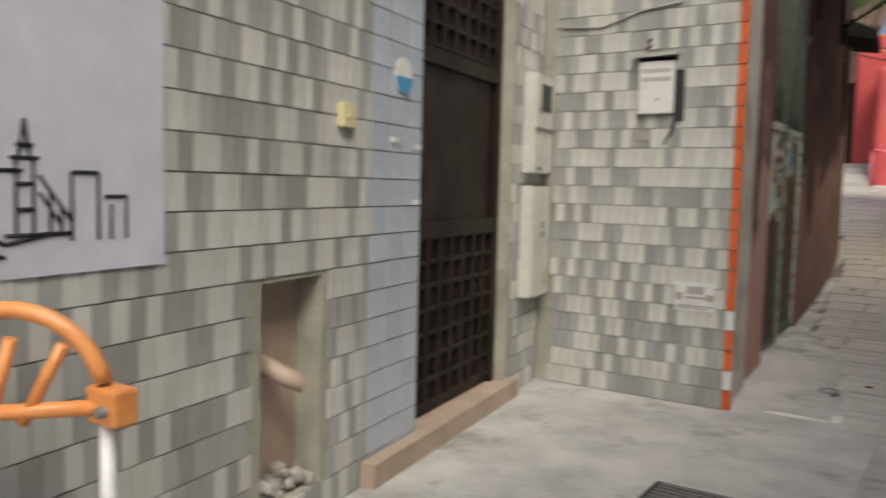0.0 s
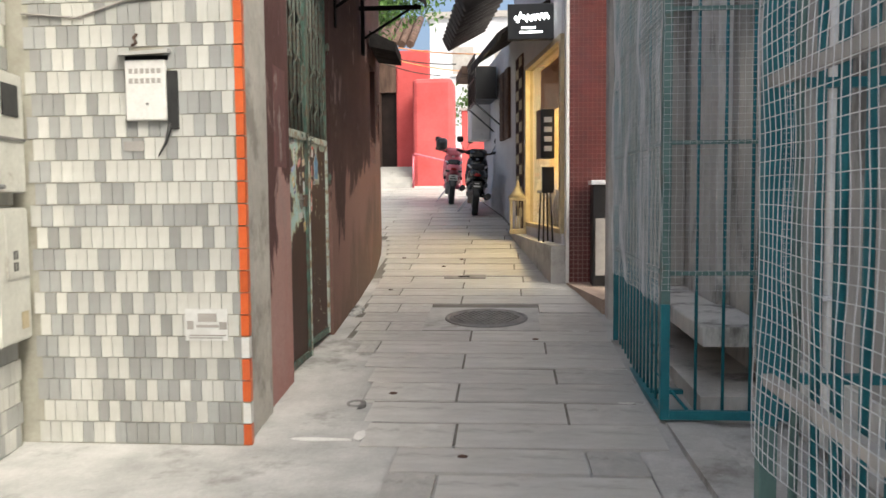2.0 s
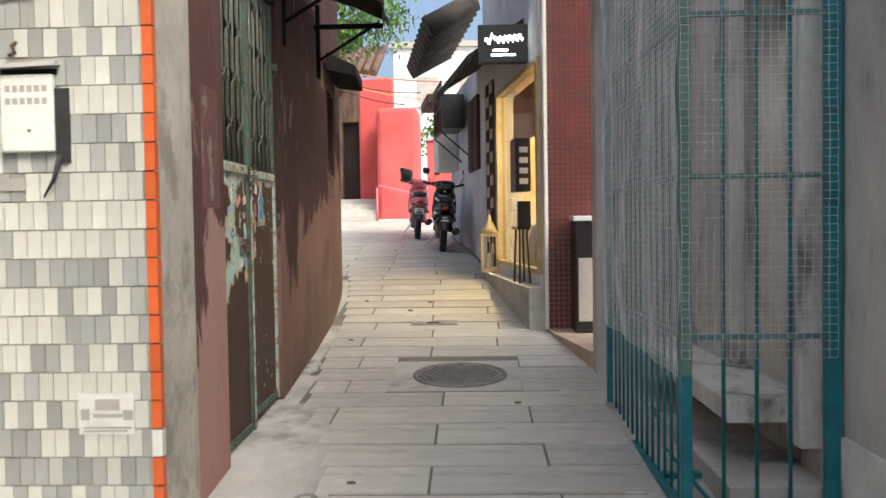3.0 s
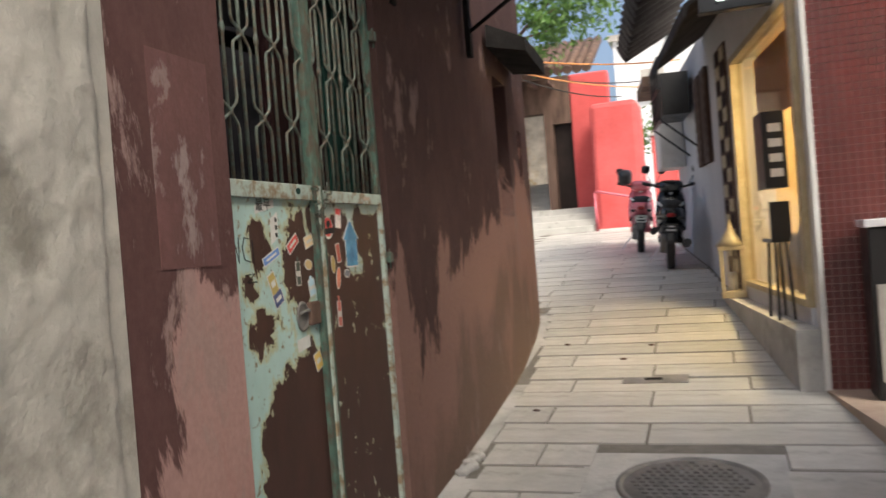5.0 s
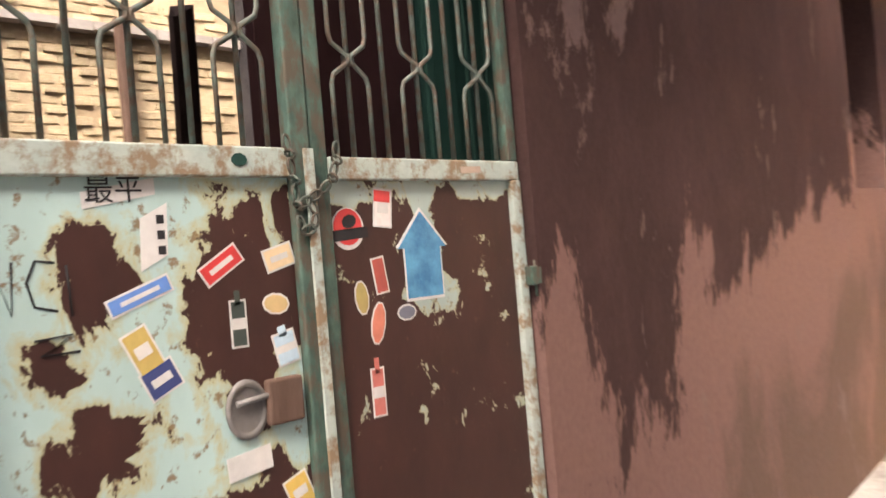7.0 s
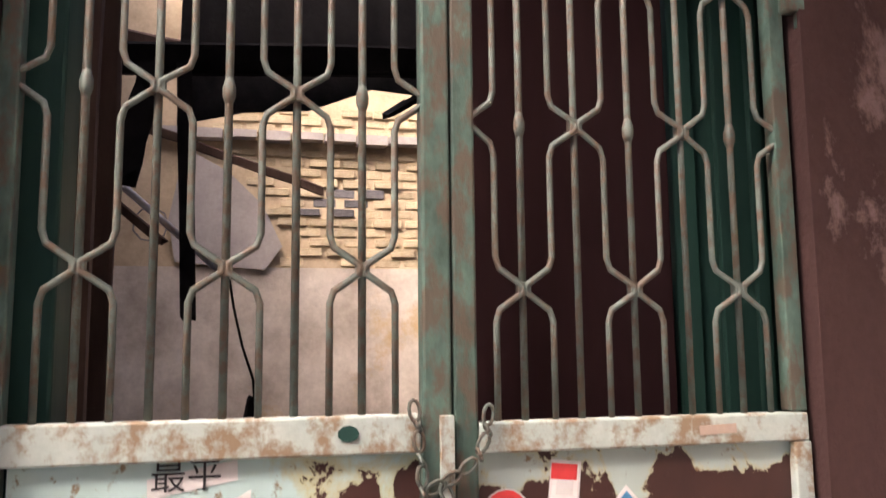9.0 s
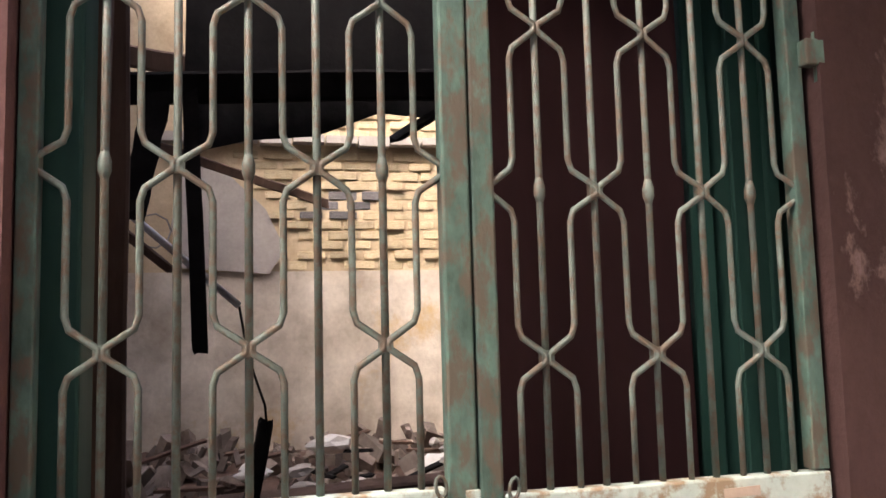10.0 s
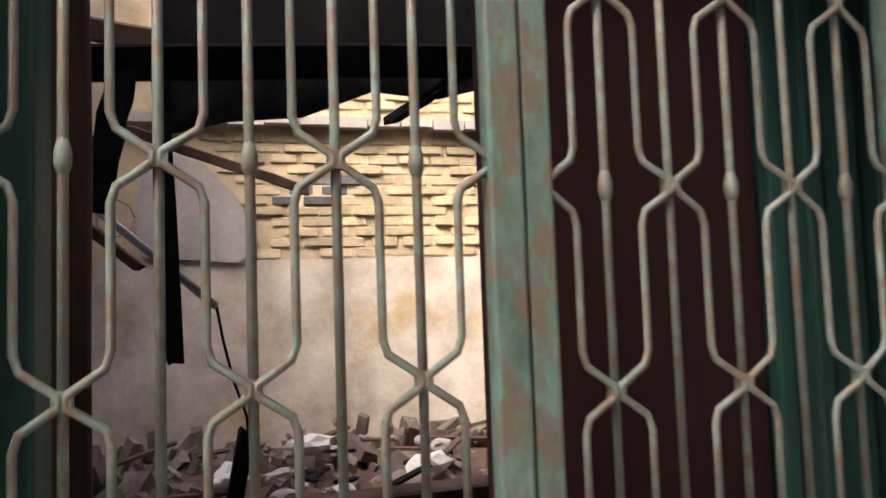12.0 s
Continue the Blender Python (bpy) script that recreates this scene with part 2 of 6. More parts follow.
M["door_brown"] = surface("brown_door", (0.014, 0.009, 0.0075), (0.028, 0.018, 0.015), 3, 0.5, 40, 0.3, 0.003)
M["kerb"] = surface("pink_granite", (0.38, 0.29, 0.22), (0.50, 0.39, 0.31), 5, 0.6, 70, 0.3, 0.003)
M["rubber"] = surface("rubber", (0.012, 0.012, 0.012), (0.03, 0.03, 0.03), 8, 0.75)
M["black"] = plain("black_plastic", (0.012, 0.012, 0.013), 0.35)
M["white"] = surface("white_paint", (0.66, 0.65, 0.62), (0.78, 0.77, 0.74), 5, 0.55, 50, 0.2, 0.002, dirt=(0.4, 0.37, 0.32), dirt_scale=5, dirt_cut=0.62)
M["meter"] = surface("cream_metal", (0.52, 0.51, 0.46), (0.64, 0.63, 0.57), 5, 0.5, 40, 0.2, 0.002, dirt=(0.28, 0.25, 0.20), dirt_scale=6, dirt_cut=0.60)
M["poster"] = surface("poster_vinyl", (0.62, 0.61, 0.70), (0.70, 0.69, 0.78), 1.5, 0.4, 8, 0.5, 0.02)
M["orange"] = surface("orange_paint", (0.70, 0.26, 0.07), (0.80, 0.34, 0.11), 7, 0.4, 50, 0.3, 0.002)
M["red_house"] = surface("crimson_render", (0.50, 0.075, 0.075), (0.62, 0.11, 0.11), 1.2, 0.85, 25, 0.4, 0.01, dirt=(0.6, 0.30, 0.28), dirt_scale=4, dirt_cut=0.68)
M["white_wall"] = surface("white_render", (0.55, 0.55, 0.58), (0.72, 0.72, 0.74), 1.0, 0.85, 25, 0.4, 0.008, dirt=(0.34, 0.33, 0.33), dirt_scale=1.0, dirt_cut=0.6)
M["red_mosaic"] = surface("dark_red_mosaic", (0.10, 0.022, 0.02), (0.17, 0.04, 0.035), 4, 0.35, vary=0.3)
M["light_grout"] = surface("light_grout", (0.36, 0.27, 0.24), (0.46, 0.36, 0.32), 6, 0.9)
M["awning"] = surface("dark_canvas", (0.03, 0.026, 0.025), (0.065, 0.058, 0.055), 3, 0.85, 60, 0.3, 0.004)
M["shop_inside"] = surface("warm_shop_wall", (0.66, 0.50, 0.25), (0.76, 0.61, 0.36), 1.5, 0.8)
M["gold"] = surface("antique_gold", (0.40, 0.33, 0.20), (0.56, 0.47, 0.31), 8, 0.5, metal=0.2)
M["leaf"] = surface("leaf", (0.05, 0.13, 0.015), (0.11, 0.22, 0.03), 3, 0.6, vary=0.4, island=True)
M["paper"] = surface("paper", (0.62, 0.62, 0.60), (0.75, 0.75, 0.73), 9, 0.7)
M["ink"] = plain("black_ink", (0.012, 0.012, 0.014), 0.7)
M["sign_white"] = glow("lit_lettering", (1.0, 1.0, 1.0), 4.0)
M["lamp_warm"] = glow("warm_lamp", (1.0, 0.74, 0.38), 22.0)
gl, gnt, gb = start("window_glass", 0.03)
gb.inputs["Transmission Weight"].default_value = 1.0
gb.inputs["IOR"].default_value = 1.1
M["glass"] = gl


for key, level in (("red_wall", 0.15), ("pink_wall", 0.2), ("dark_panel", 0.1), ("green_door", 0.2), ("char_and_shade", 0.1), ("door_brown", 0.2), ("roof_sheet", 0.15), ("timber", 0.2), ("awning", 0.15), ("gate_green", 0.3), ("bed", 0.2)):
    M[key].node_tree.nodes["Principled BSDF"].inputs["Specular IOR Level"].default_value = level


# ---- building helpers ----
def box(bm, x0, x1, y0, y1, z0, z1, bevel=0.0):
    vs = [bm.verts.new((x, y, z)) for x in (x0, x1) for y in (y0, y1) for z in (z0, z1)]
    fs = []
    for q in ((0, 1, 3, 2), (4, 6, 7, 5), (0, 4, 5, 1), (2, 3, 7, 6), (0, 2, 6, 4), (1, 5, 7, 3)):
        fs.append(bm.faces.new([vs[i] for i in q]))
    if bevel:
        es = list({e for f in fs for e in f.edges})
        bmesh.ops.bevel(bm, geom=es, offset=bevel, segments=2, affect="EDGES", profile=0.5)
    return bm


def B(*a, bevel=0.0):
    return box(bmesh.new(), *a, bevel=bevel)


def prism(bm, pts, z0, z1):
    """An upright prism on the outline pts (x, y), counterclockwise; z0 and z1 may be lists."""
    n = len(pts)
    lo = z0 if isinstance(z0, (list, tuple)) else [z0] * n
    hi = z1 if isinstance(z1, (list, tuple)) else [z1] * n
    a = [bm.verts.new((*p, z)) for p, z in zip(pts, lo)]
    b = [bm.verts.new((*p, z)) for p, z in zip(pts, hi)]
    bm.faces.new(a[::-1])
    bm.faces.new(b)
    for i in range(n):
        k = (i + 1) % n
        bm.faces.new((a[i], a[k], b[k], b[i]))
    return bm


def tube(bm, pts, r, n=7, taper=None):
    """A round bar along pts."""
    pts = [Vector(p) for p in pts]
    rings = []
    for i, p in enumerate(pts):
        d = (pts[min(i + 1, len(pts) - 1)] - pts[max(i - 1, 0)]).normalized()
        side = d.cross(Vector((1, 0.01, 0.02)) if abs(d.x) < 0.9 else Vector((0, 1, 0))).normalized()
        up = d.cross(side)
        rr = r if taper is None else r + (taper - r) * i / (len(pts) - 1)
        rings.append([bm.verts.new(p + side * (rr * math.cos(2 * math.pi * k / n)) + up * (rr * math.sin(2 * math.pi * k / n))) for k in range(n)])
    for a, b in zip(rings, rings[1:]):
        for k in range(n):
            f = bm.faces.new((a[k], a[(k + 1) % n], b[(k + 1) % n], b[k]))
            f.smooth = True
    bm.faces.new(rings[0][::-1])
    bm.faces.new(rings[-1])
    return bm


def T(pts, r, n=7, taper=None):
    return tube(bmesh.new(), pts, r, n, taper)


def lathe(bm, cx, cy, rows, n=20):
    """A turned shape: rows of (radius, z)."""
    rings = [[bm.verts.new((cx + r * math.cos(2 * math.pi * k / n), cy + r * math.sin(2 * math.pi * k / n), z)) for k in range(n)] for r, z in rows]
    for a, b in zip(rings, rings[1:]):
        for k in range(n):
            f = bm.faces.new((a[k], a[(k + 1) % n], b[(k + 1) % n], b[k]))
            f.smooth = True
    bm.faces.new(rings[0][::-1])
    bm.faces.new(rings[-1])
    return bm


def mesh(name, bm, material):
    bmesh.ops.recalc_face_normals(bm, faces=bm.faces)
    me = bpy.data.meshes.new(name)
    bm.to_mesh(me)
    bm.free()
    me.materials.append(M[material])
    return me


def thing(name, at, label, category, group="", kind=""):
    ob = new(name)
    ob.location = at
    ob.empty_display_size = 0.1
    return tagged(ob, label, category, group, kind)


def part(name, bm, material, parent, label=""):
    ob = new(name, mesh(name, bm, material) if isinstance(bm, bmesh.types.BMesh) else bm)
    ob.parent = parent
    if parent.type == "EMPTY":
        ob.matrix_parent_inverse = Matrix.Translation(-parent.location)
    return tagged(ob, label)


def solid(name, bm, material, label, category, group="", kind=""):
    return tagged(new(name, mesh(name, bm, material)), label, category, group, kind)


def setting(name, bm, material, label, category):
    return solid(name, bm, material, label, category, "", "structure")


def zg(y):
    """Height of the sloping lane."""
    return float(np.interp(y, [5.2, 8.4, 10.3, 14.85, 18.7, 22.3, 40, 80], [0, 0.19, 0.35, 0.93, 1.21, 1.49, 2.0, 2.2]))


# ---- ground ----
bm = bmesh.new()
ys = [-400, -60, -8, 0, 3, 5.2, 6, 7, 8.4, 9.4, 10.3, 11.5, 13, 14.85, 16.5, 18.7, 22.3, 30, 40, 80, 500]
xs = [-400, -30, -8, -4, -1, 0.5, 2, 4, 9, 30, 400]
grid = [[bm.verts.new((x, y, zg(y) - 0.02)) for x in xs] for y in ys]
for i in range(len(ys) - 1):
    for j in range(len(xs) - 1):
        bm.faces.new((grid[i][j], grid[i][j + 1], grid[i + 1][j + 1], grid[i + 1][j]))
ground = setting("ground", bm, "concrete", "worn grey concrete ground of a sloping lane", "ground")

bm = bmesh.new()
for y0, y1 in zip(np.arange(5.25, 22.0, 0.5), np.arange(5.75, 22.5, 0.5)):
    xl, xr = (-0.05, 2.4) if y0 < 12.5 else (-2.2, 1.9)
    if y0 < 7:
        xl = 0.7
    bm.faces.new([bm.verts.new(v) for v in ((xl, y0, zg(y0) - 0.008), (xr, y0, zg(y0) - 0.008), (xr, y1, zg(y1) - 0.008), (xl, y1, zg(y1) - 0.008))])
setting("lane_bed", bm, "bed", "dark earth joints between the paving slabs", "ground")

bm = bmesh.new()


def strip(x0, x1, y0, y1):
    q = [(x0, y0, zg(y0) - 0.004), (x1, y0, zg(y0) - 0.004), (x1, y1, zg(y1) - 0.004), (x0, y1, zg(y1) - 0.004)]
    bm.faces.new([bm.verts.new(v) for v in q])


strip(-1.6, 2.7, -4, 3.35)
strip(-1.6, 0.95, 3.35, 5.2)
strip(2.2, 2.7, 3.35, 5.2)
for y0, y1, xr in ((5.2, 5.6, 0.75), (5.6, 6.9, 0.62), (6.9, 7.6, 0.4), (7.6, 8.4, 0.2), (8.4, 10.3, 0.12)):
    strip(-0.1, xr, y0, y1)
    strip(2.3, 2.7, y0, y1)
setting("forecourt", bm, "concrete", "patched grey cement forecourt", "ground")

# ---- tiled house: wall along the forecourt (leaning away) and the bright wall across ----
WD = Vector((-0.148, 0.989, 0))
WN = Vector((0.989, 0.148, 0))
W0 = Vector((-0.77, 2.98, 0))


def wall_frame(s, out, z):
    """s: metres along the forecourt wall, named by the y that it starts from; out: metres proud."""
    return W0 + WD * ((s - 2.98) / 0.989) + WN * out + Vector((0, 0, z))


def wall_box(bm, s0, s1, o0, o1, z0, z1):
    p = [wall_frame(s0, o0, 0), wall_frame(s0, o1, 0), wall_frame(s1, o1, 0), wall_frame(s1, o0, 0)]
    return prism(bm, [(v.x, v.y) for v in p], z0, z1)


bm = bmesh.new()
wall_box(bm, -2.5, 2.35, -0.3, 0, -0.1, 3.7)
wall_box(bm, 2.35, 2.71, -0.3, 0, 0.915, 3.7)
wall_box(bm, 2.35, 2.71, -0.3, 0, -0.1, 0.12)
wall_box(bm, 2.35, 2.71, -0.3, -0.13, 0.12, 0.915)
wall_box(bm, 2.71, 3.49, -0.3, 0, -0.1, 3.7)
wall_box(bm, 3.49, 4.62, -0.3, 0, 2.55, 3.7)
wall_box(bm, 3.49, 4.62, -0.3, -0.25, -0.1, 2.55)
wall_box(bm, 4.62, 5.15, -0.3, 0.02, -0.1, 3.7)
wall_west = setting("wall_west", bm, "grout", "old tiled house wall with grey and white glazed tiles", "wall")
bm = B(-1.3, 0.13, 5.2, 5.45, -0.1, 3.7)
wall_north = setting("wall_north", bm, "grout", "bright wall of small grey and white glazed tiles", "wall")
setting("wall_house_back", prism(bmesh.new(), [(-6, 5.2), (-1.25, 5.2), (-1.25, 5.45), (-6, 5.45)], -0.1, 5.5), "grout", "plain party wall behind the tiled house", "wall")

# ---- red house: lane wall with gate, windows ----
def seg(bm, a, b, z0, z1, t=0.3):
    (x0, y0), (x1, y1) = a, b
    d = Vector((x1 - x0, y1 - y0)).normalized()
    n = Vector((-d.y, d.x)) * t
    lo = min(zg(y0), zg(y1)) - 0.1 if z0 is None else z0
    prism(bm, [a, b, (x1 + n.x, y1 + n.y), (x0 + n.x, y0 + n.y)], lo, z1)


GATE0, GATE1 = 6.36, 7.715
bm = bmesh.new()
seg(bm, (0.135, 5.21), (0.104, 5.82), None, 6.6)
wall_pier = setting("wall_pier", bm, "grey_plaster", "rough grey plaster pier beside the tiled wall", "wall")
bm = bmesh.new()
seg(bm, (0.103, 5.822), (0.094, 6.16), None, 6.6)
seg(bm, (0.094, 6.16), (0.09, GATE0), None, 6.6, 0.07)
wall_gate_side = setting("wall_gate_side", bm, "pink_wall", "peeling pink and maroon plaster wall beside the gate", "wall")
# the unseen upper wall up to 6.6 is added to darken the lane
bm = bmesh.new()
seg(bm, (0.088, GATE0 + 0.002), (0.07, GATE1), 3.0, 6.6, 0.07)
seg(bm, (0.07, GATE1), (0.06, 7.98), None, 6.6, 0.07)
line = [(0.06, 7.98), (0.045, 8.3), (0.02, 9.2), (-0.03, 10.29), (-0.07, 10.86), (-0.13, 11.45), (-0.155, 11.72), (-0.25, 12.4), (-0.38, 13.0), (-0.55, 13.35), (-0.9, 13.7), (-2.6, 14.6)]
for k, (a, b) in enumerate(zip(line, line[1:])):
    if k == 3:
        seg(bm, a, b, None, 1.69)
        seg(bm, a, b, 2.80, 6.6)
    elif k == 5:
        seg(bm, a, b, None, 2.0)
        seg(bm, a, b, 2.5, 4.4)
    else:
        seg(bm, a, b, None, 6.6 if k < 4 else 4.4)
wall_lane = setting("wall_lane", bm, "red_wall", "weathered dark red plaster lane wall with flaked patches", "wall")
# near-black sheets stand in for the shade inside both windows
setting("window_1", B(-0.3, -0.27, 10.25, 10.92, 1.6, 2.9), "char_and_shade", "near-black panel standing for shade in a red wall window", "window")
setting("window_2", B(-0.42, -0.39, 11.4, 11.8, 1.9, 2.6), "char_and_shade", "small near-black panel standing for shade in a red wall window", "window")

# ruined interior behind the gate
bm = bmesh.new()
box(bm, -4.9, -4.6, 4.9, 9.6, 0.0, 2.47)
wall_ruin_back = setting("wall_ruin_back", bm, "ochre", "ochre stained plaster back wall of a ruined room", "wall")
bm = B(-4.9, -4.63, 4.9, 9.6, 2.471, 4.5)
wall_ruin_brick = setting("wall_ruin_brick", bm, "mortar", "yellow washed old brick upper wall of a ruin", "wall")
setting("wall_ruin_south", B(-4.6, -0.25, 5.46, 5.7, 0, 4.6), "ochre", "pale plaster side wall of the ruined room", "wall")
# dark board colour, put on to keep this wall from reading bright
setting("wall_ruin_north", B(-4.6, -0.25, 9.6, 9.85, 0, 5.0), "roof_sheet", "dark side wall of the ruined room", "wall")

# ---- right side: concrete house with barred windows ----
bm = bmesh.new()
box(bm, 3.1, 3.5, -3.0, 3.0, -0.1, 5.5)
# unseen upper storey up to 7.2, added to block sky over the lane
box(bm, 3.1, 3.5, 3.0, 5.95, -0.1, 7.2)
box(bm, 3.1, 3.5, 5.95, 6.55, -0.1, 0.45)
box(bm, 3.1, 3.5, 6.55, 8.5, -0.1, 0.45)
box(bm, 3.1, 3.5, 6.75, 8.5, 0.45, 7.2)
box(bm, 3.1, 3.5, 5.95, 6.75, 2.9, 7.2)
box(bm, 2.62, 3.1, 5.7, 8.5, -0.1, 0.16)
wall_east = setting("wall_east", bm, "stained", "dark stained concrete house wall", "wall")
# near-black sheet paints the darkness of the room behind the bars
setting("wall_east_room", B(3.75, 3.9, 5.5, 7.4, 0, 3.2), "char_and_shade", "near-black panel standing for the unlit room behind the barred window", "wall")
setting("wall_east_ledge", B(2.68, 3.098, 5.93, 8.05, 0.40, 0.52, bevel=0.012), "old_white", "rough concrete ledge on the house wall", "ledge")
setting("wall_east_pier", B(2.99, 3.098, 5.82, 6.0, 0.3, 3.2, bevel=0.012), "old_white", "flaking whitewashed window jamb", "wall")
setting("wall_east_column", B(3.0, 3.099, 6.9, 7.75, 0.521, 3.6, bevel=0.01), "old_white", "patched plaster column", "wall")
setting("wall_east_end", B(2.42, 3.099, 8.35, 8.55, 0.05, 7.2, bevel=0.02), "stained", "stained end pier of the concrete house", "wall")
setting("gutter_kerb", prism(bmesh.new(), [(2.4, -3), (2.62, -3), (2.62, 8.3), (2.42, 8.3)], -0.1, 0.035), "concrete", "low concrete gutter edge", "kerb")

# ---- shop terrace, white house beyond ----
SD = Vector((-0.1435, 0.9897, 0))
SN = Vector((-0.9897, -0.1435, 0))
S0 = Vector((2.17, 9.97, 0))


def shop_box(bm, y0, y1, o0, o1, z0, z1):
    """y0 to y1 along the shop line, o0 to o1 out towards the lane."""
    def at(y, o):
        v = S0 + SD * ((y - 9.97) / 0.9897) + SN * o
        return (v.x, v.y)
    return prism(bm, [at(y0, o1), at(y0, o0), at(y1, o0), at(y1, o1)], z0, z1)


def SB(*a):
    return shop_box(bmesh.new(), *a)


bm = bmesh.new()
box(bm, 2.2, 4.2, 9.98, 10.2, 0.1, 6.8)
wall_shop_side = setting("wall_shop_side", bm, "light_grout", "dark red mosaic tiled side wall of a shop", "wall")
bm = bmesh.new()
shop_box(bm, 10.2, 12.6, -0.35, 0.0, 0.2, 0.86)
shop_box(bm, 10.2, 13.6, -0.35, 0.0, 3.08, 4.6)
shop_box(bm, 12.6, 13.6, -0.35, 0.0, 0.2, 3.08)
wall_shop = setting("wall_shop", bm, "white_wall", "shop front wall", "wall")
bm = SB(13.6, 17.6, -0.4, 0.0, 0.4, 3.75)
setting("wall_white", bm, "white_wall", "white rendered house wall with grey stains", "wall")
bm = bmesh.new()
shop_box(bm, 10.1, 13.2, -2.2, -2.05, 0.2, 3.4)
setting("wall_shop_back", bm, "shop_inside", "warm yellow back wall inside the shop", "wall")
setting("shop_floor", SB(10.2, 13.2, -2.05, -0.35, 0.2, 0.62), "kerb", "shop floor", "floor")
setting("shop_ceiling", SB(10.2, 13.2, -2.05, -0.35, 3.1, 3.2), "white", "white shop ceiling", "ceiling")
setting("shop_end", SB(12.9, 13.2, -2.05, -0.35, 0.62, 3.1), "shop_inside", "yellow side wall inside the shop", "wall")
setting("shop_step", prism(bmesh.new(), [(2.40, 8.56), (4.2, 8.56), (4.2, 9.979), (2.17, 9.979)], 0.0, 0.335), "kerb", "pink granite doorstep with a pale edge", "step")
setting("shop_plinth", SB(10.0, 13.7, 0.001, 0.16, 0.1, 0.74), "concrete", "concrete plinth step along the shop front", "step")

# ---- red house at the end of the lane ----
bm = bmesh.new()
box(bm, -0.95, 0.12, 22.4, 23.6, 1.2, 4.35, bevel=0.12)
setting("wall_red_block", bm, "red_house", "crimson rendered garden wall block with rounded corners", "wall")
setting("wall_red_back", B(-1.55, -0.62, 23.62, 24.0, 1.2, 5.3, bevel=0.05), "red_house", "tall crimson house wall beside a doorway", "wall")
bm = bmesh.new()
box(bm, -7.5, -2.95, 23.62, 24.0, 1.2, 5.5)
box(bm, -2.95, -2.22, 23.62, 24.0, 4.45, 5.3)
box(bm, -2.22, -2.0, 23.62, 24.0, 1.2, 5.3)
box(bm, -2.0, -1.55, 23.62, 24.0, 4.15, 5.3)
setting("wall_gateway", bm, "timber", "brown timber gateway wall with a doorway and a bright passage", "wall")
setting("wall_passage", B(-2.2, -2.02, 24.0, 27.0, 1.2, 5.3), "ochre", "ochre wall beside the bright passage", "wall")
for k in range(6):
    setting("passage_step_%d" % (k + 1), B(-4.5, -2.21, 24.2 + 0.3 * k, 26.9, 1.5, 2.2 + 0.13 * k, bevel=0.01), "slab", "pale stone step in the bright passage", "step")
eave = thing("tiled_eave", (-3.5, 23.2, 5.0), "old brown tiled eave over the gateway", "roof")
part("fascia", B(-7.5, -1.85, 22.75, 22.82, 5.12, 5.24, bevel=0.01), "timber", eave)
for k in range(28):
    part("roof_tile", T([(-7.4 + 0.205 * k, 22.65, 5.27), (-7.4 + 0.205 * k, 24.3, 5.95)], 0.10, 6), "timber", eave)
for k in range(14):
    part("rafter", B(-7.3 + 0.41 * k, -7.22 + 0.41 * k, 22.8, 23.61, 5.02, 5.12), "timber", eave)
setting("wall_red_low", B(0.2, 1.6, 25.0, 25.3, 1.4, 3.75), "red_house", "low dusky red boundary wall", "wall")

# ---- gate ----
GX = 0.03


def leaf_bars(parent, ys, nodes_low, z_rail, z_low, z_top, pitch):
    """ys: bars in turn, waved and straight; a waved bar leans to its lower-node neighbour, then to the other."""
    for i, y in enumerate(ys):
        waved = i % 2 == 0
        bm = bmesh.new()
        if waved:
            lo = min(nodes_low, key=lambda v: abs(v - y))
            sgn = 1 if lo > y else -1
            reach = abs(lo - y)
            pts = [(GX, y, z_rail)]
            z, k = z_low, 0
            while z < z_top + 0.1:
                s = sgn if k % 2 == 0 else -sgn
                for dz, f in ((-0.055, 0.0), (-0.035, 0.12), (-0.006, 0.93), (0.006, 0.93), (0.035, 0.12), (0.055, 0.0)):
                    pts.append((GX + (0.006 if f > 0.5 else 0.0), y + s * reach * f, z + dz))
                z += pitch
                k += 1
            pts = [p for p in pts if p[2] < z_top - 0.01] + [(GX, y, z_top)]
            tube(bm, pts, 0.0058, 6)
            part("curved_bar", bm, "gate_bar", parent)
        else:
            tube(bm, [(GX - 0.004, y, z_rail), (GX - 0.004, y, (z_rail + z_top) / 2), (GX - 0.004, y, z_top)], 0.0066, 6)
            low = min(abs(y - v) for v in nodes_low) < 0.02
            z = z_low + (pitch if low else 2 * pitch)
            if low:
                lathe(bm, GX - 0.004, y, [(0.004, z - 0.028), (0.0105, z - 0.008), (0.0105, z + 0.006), (0.004, z + 0.03)], 8)
            zz = z_low if low else z_low + pitch
            box(bm, GX - 0.009, GX + 0.009, y - 0.011, y + 0.011, zz - 0.012, zz + 0.012)
            part("straight_bar", bm, "gate_bar", parent)


gate = thing("gate", (GX, 7.04, 0.1), "rusty double metal gate, peeling mint paint below curved bars", "gate")
left = part("gate_leaf", B(GX - 0.012, GX - 0.002, 6.40, 7.0, 0.14, 1.73), "panel_left", gate, "mint panel with peeling paint and rust")
right = part("gate_leaf", B(GX - 0.012, GX - 0.002, 7.09, 7.69, 0.22, 1.722), "panel_right", gate, "brown rusted panel with flecks of mint paint")
part("rail", B(GX - 0.02, GX + 0.014, 6.372, 7.0, 1.722, 1.782, bevel=0.004), "gate_rail", left)
part("rail", B(GX - 0.02, GX + 0.014, 7.095, 7.70, 1.716, 1.766, bevel=0.004), "gate_rail", right)
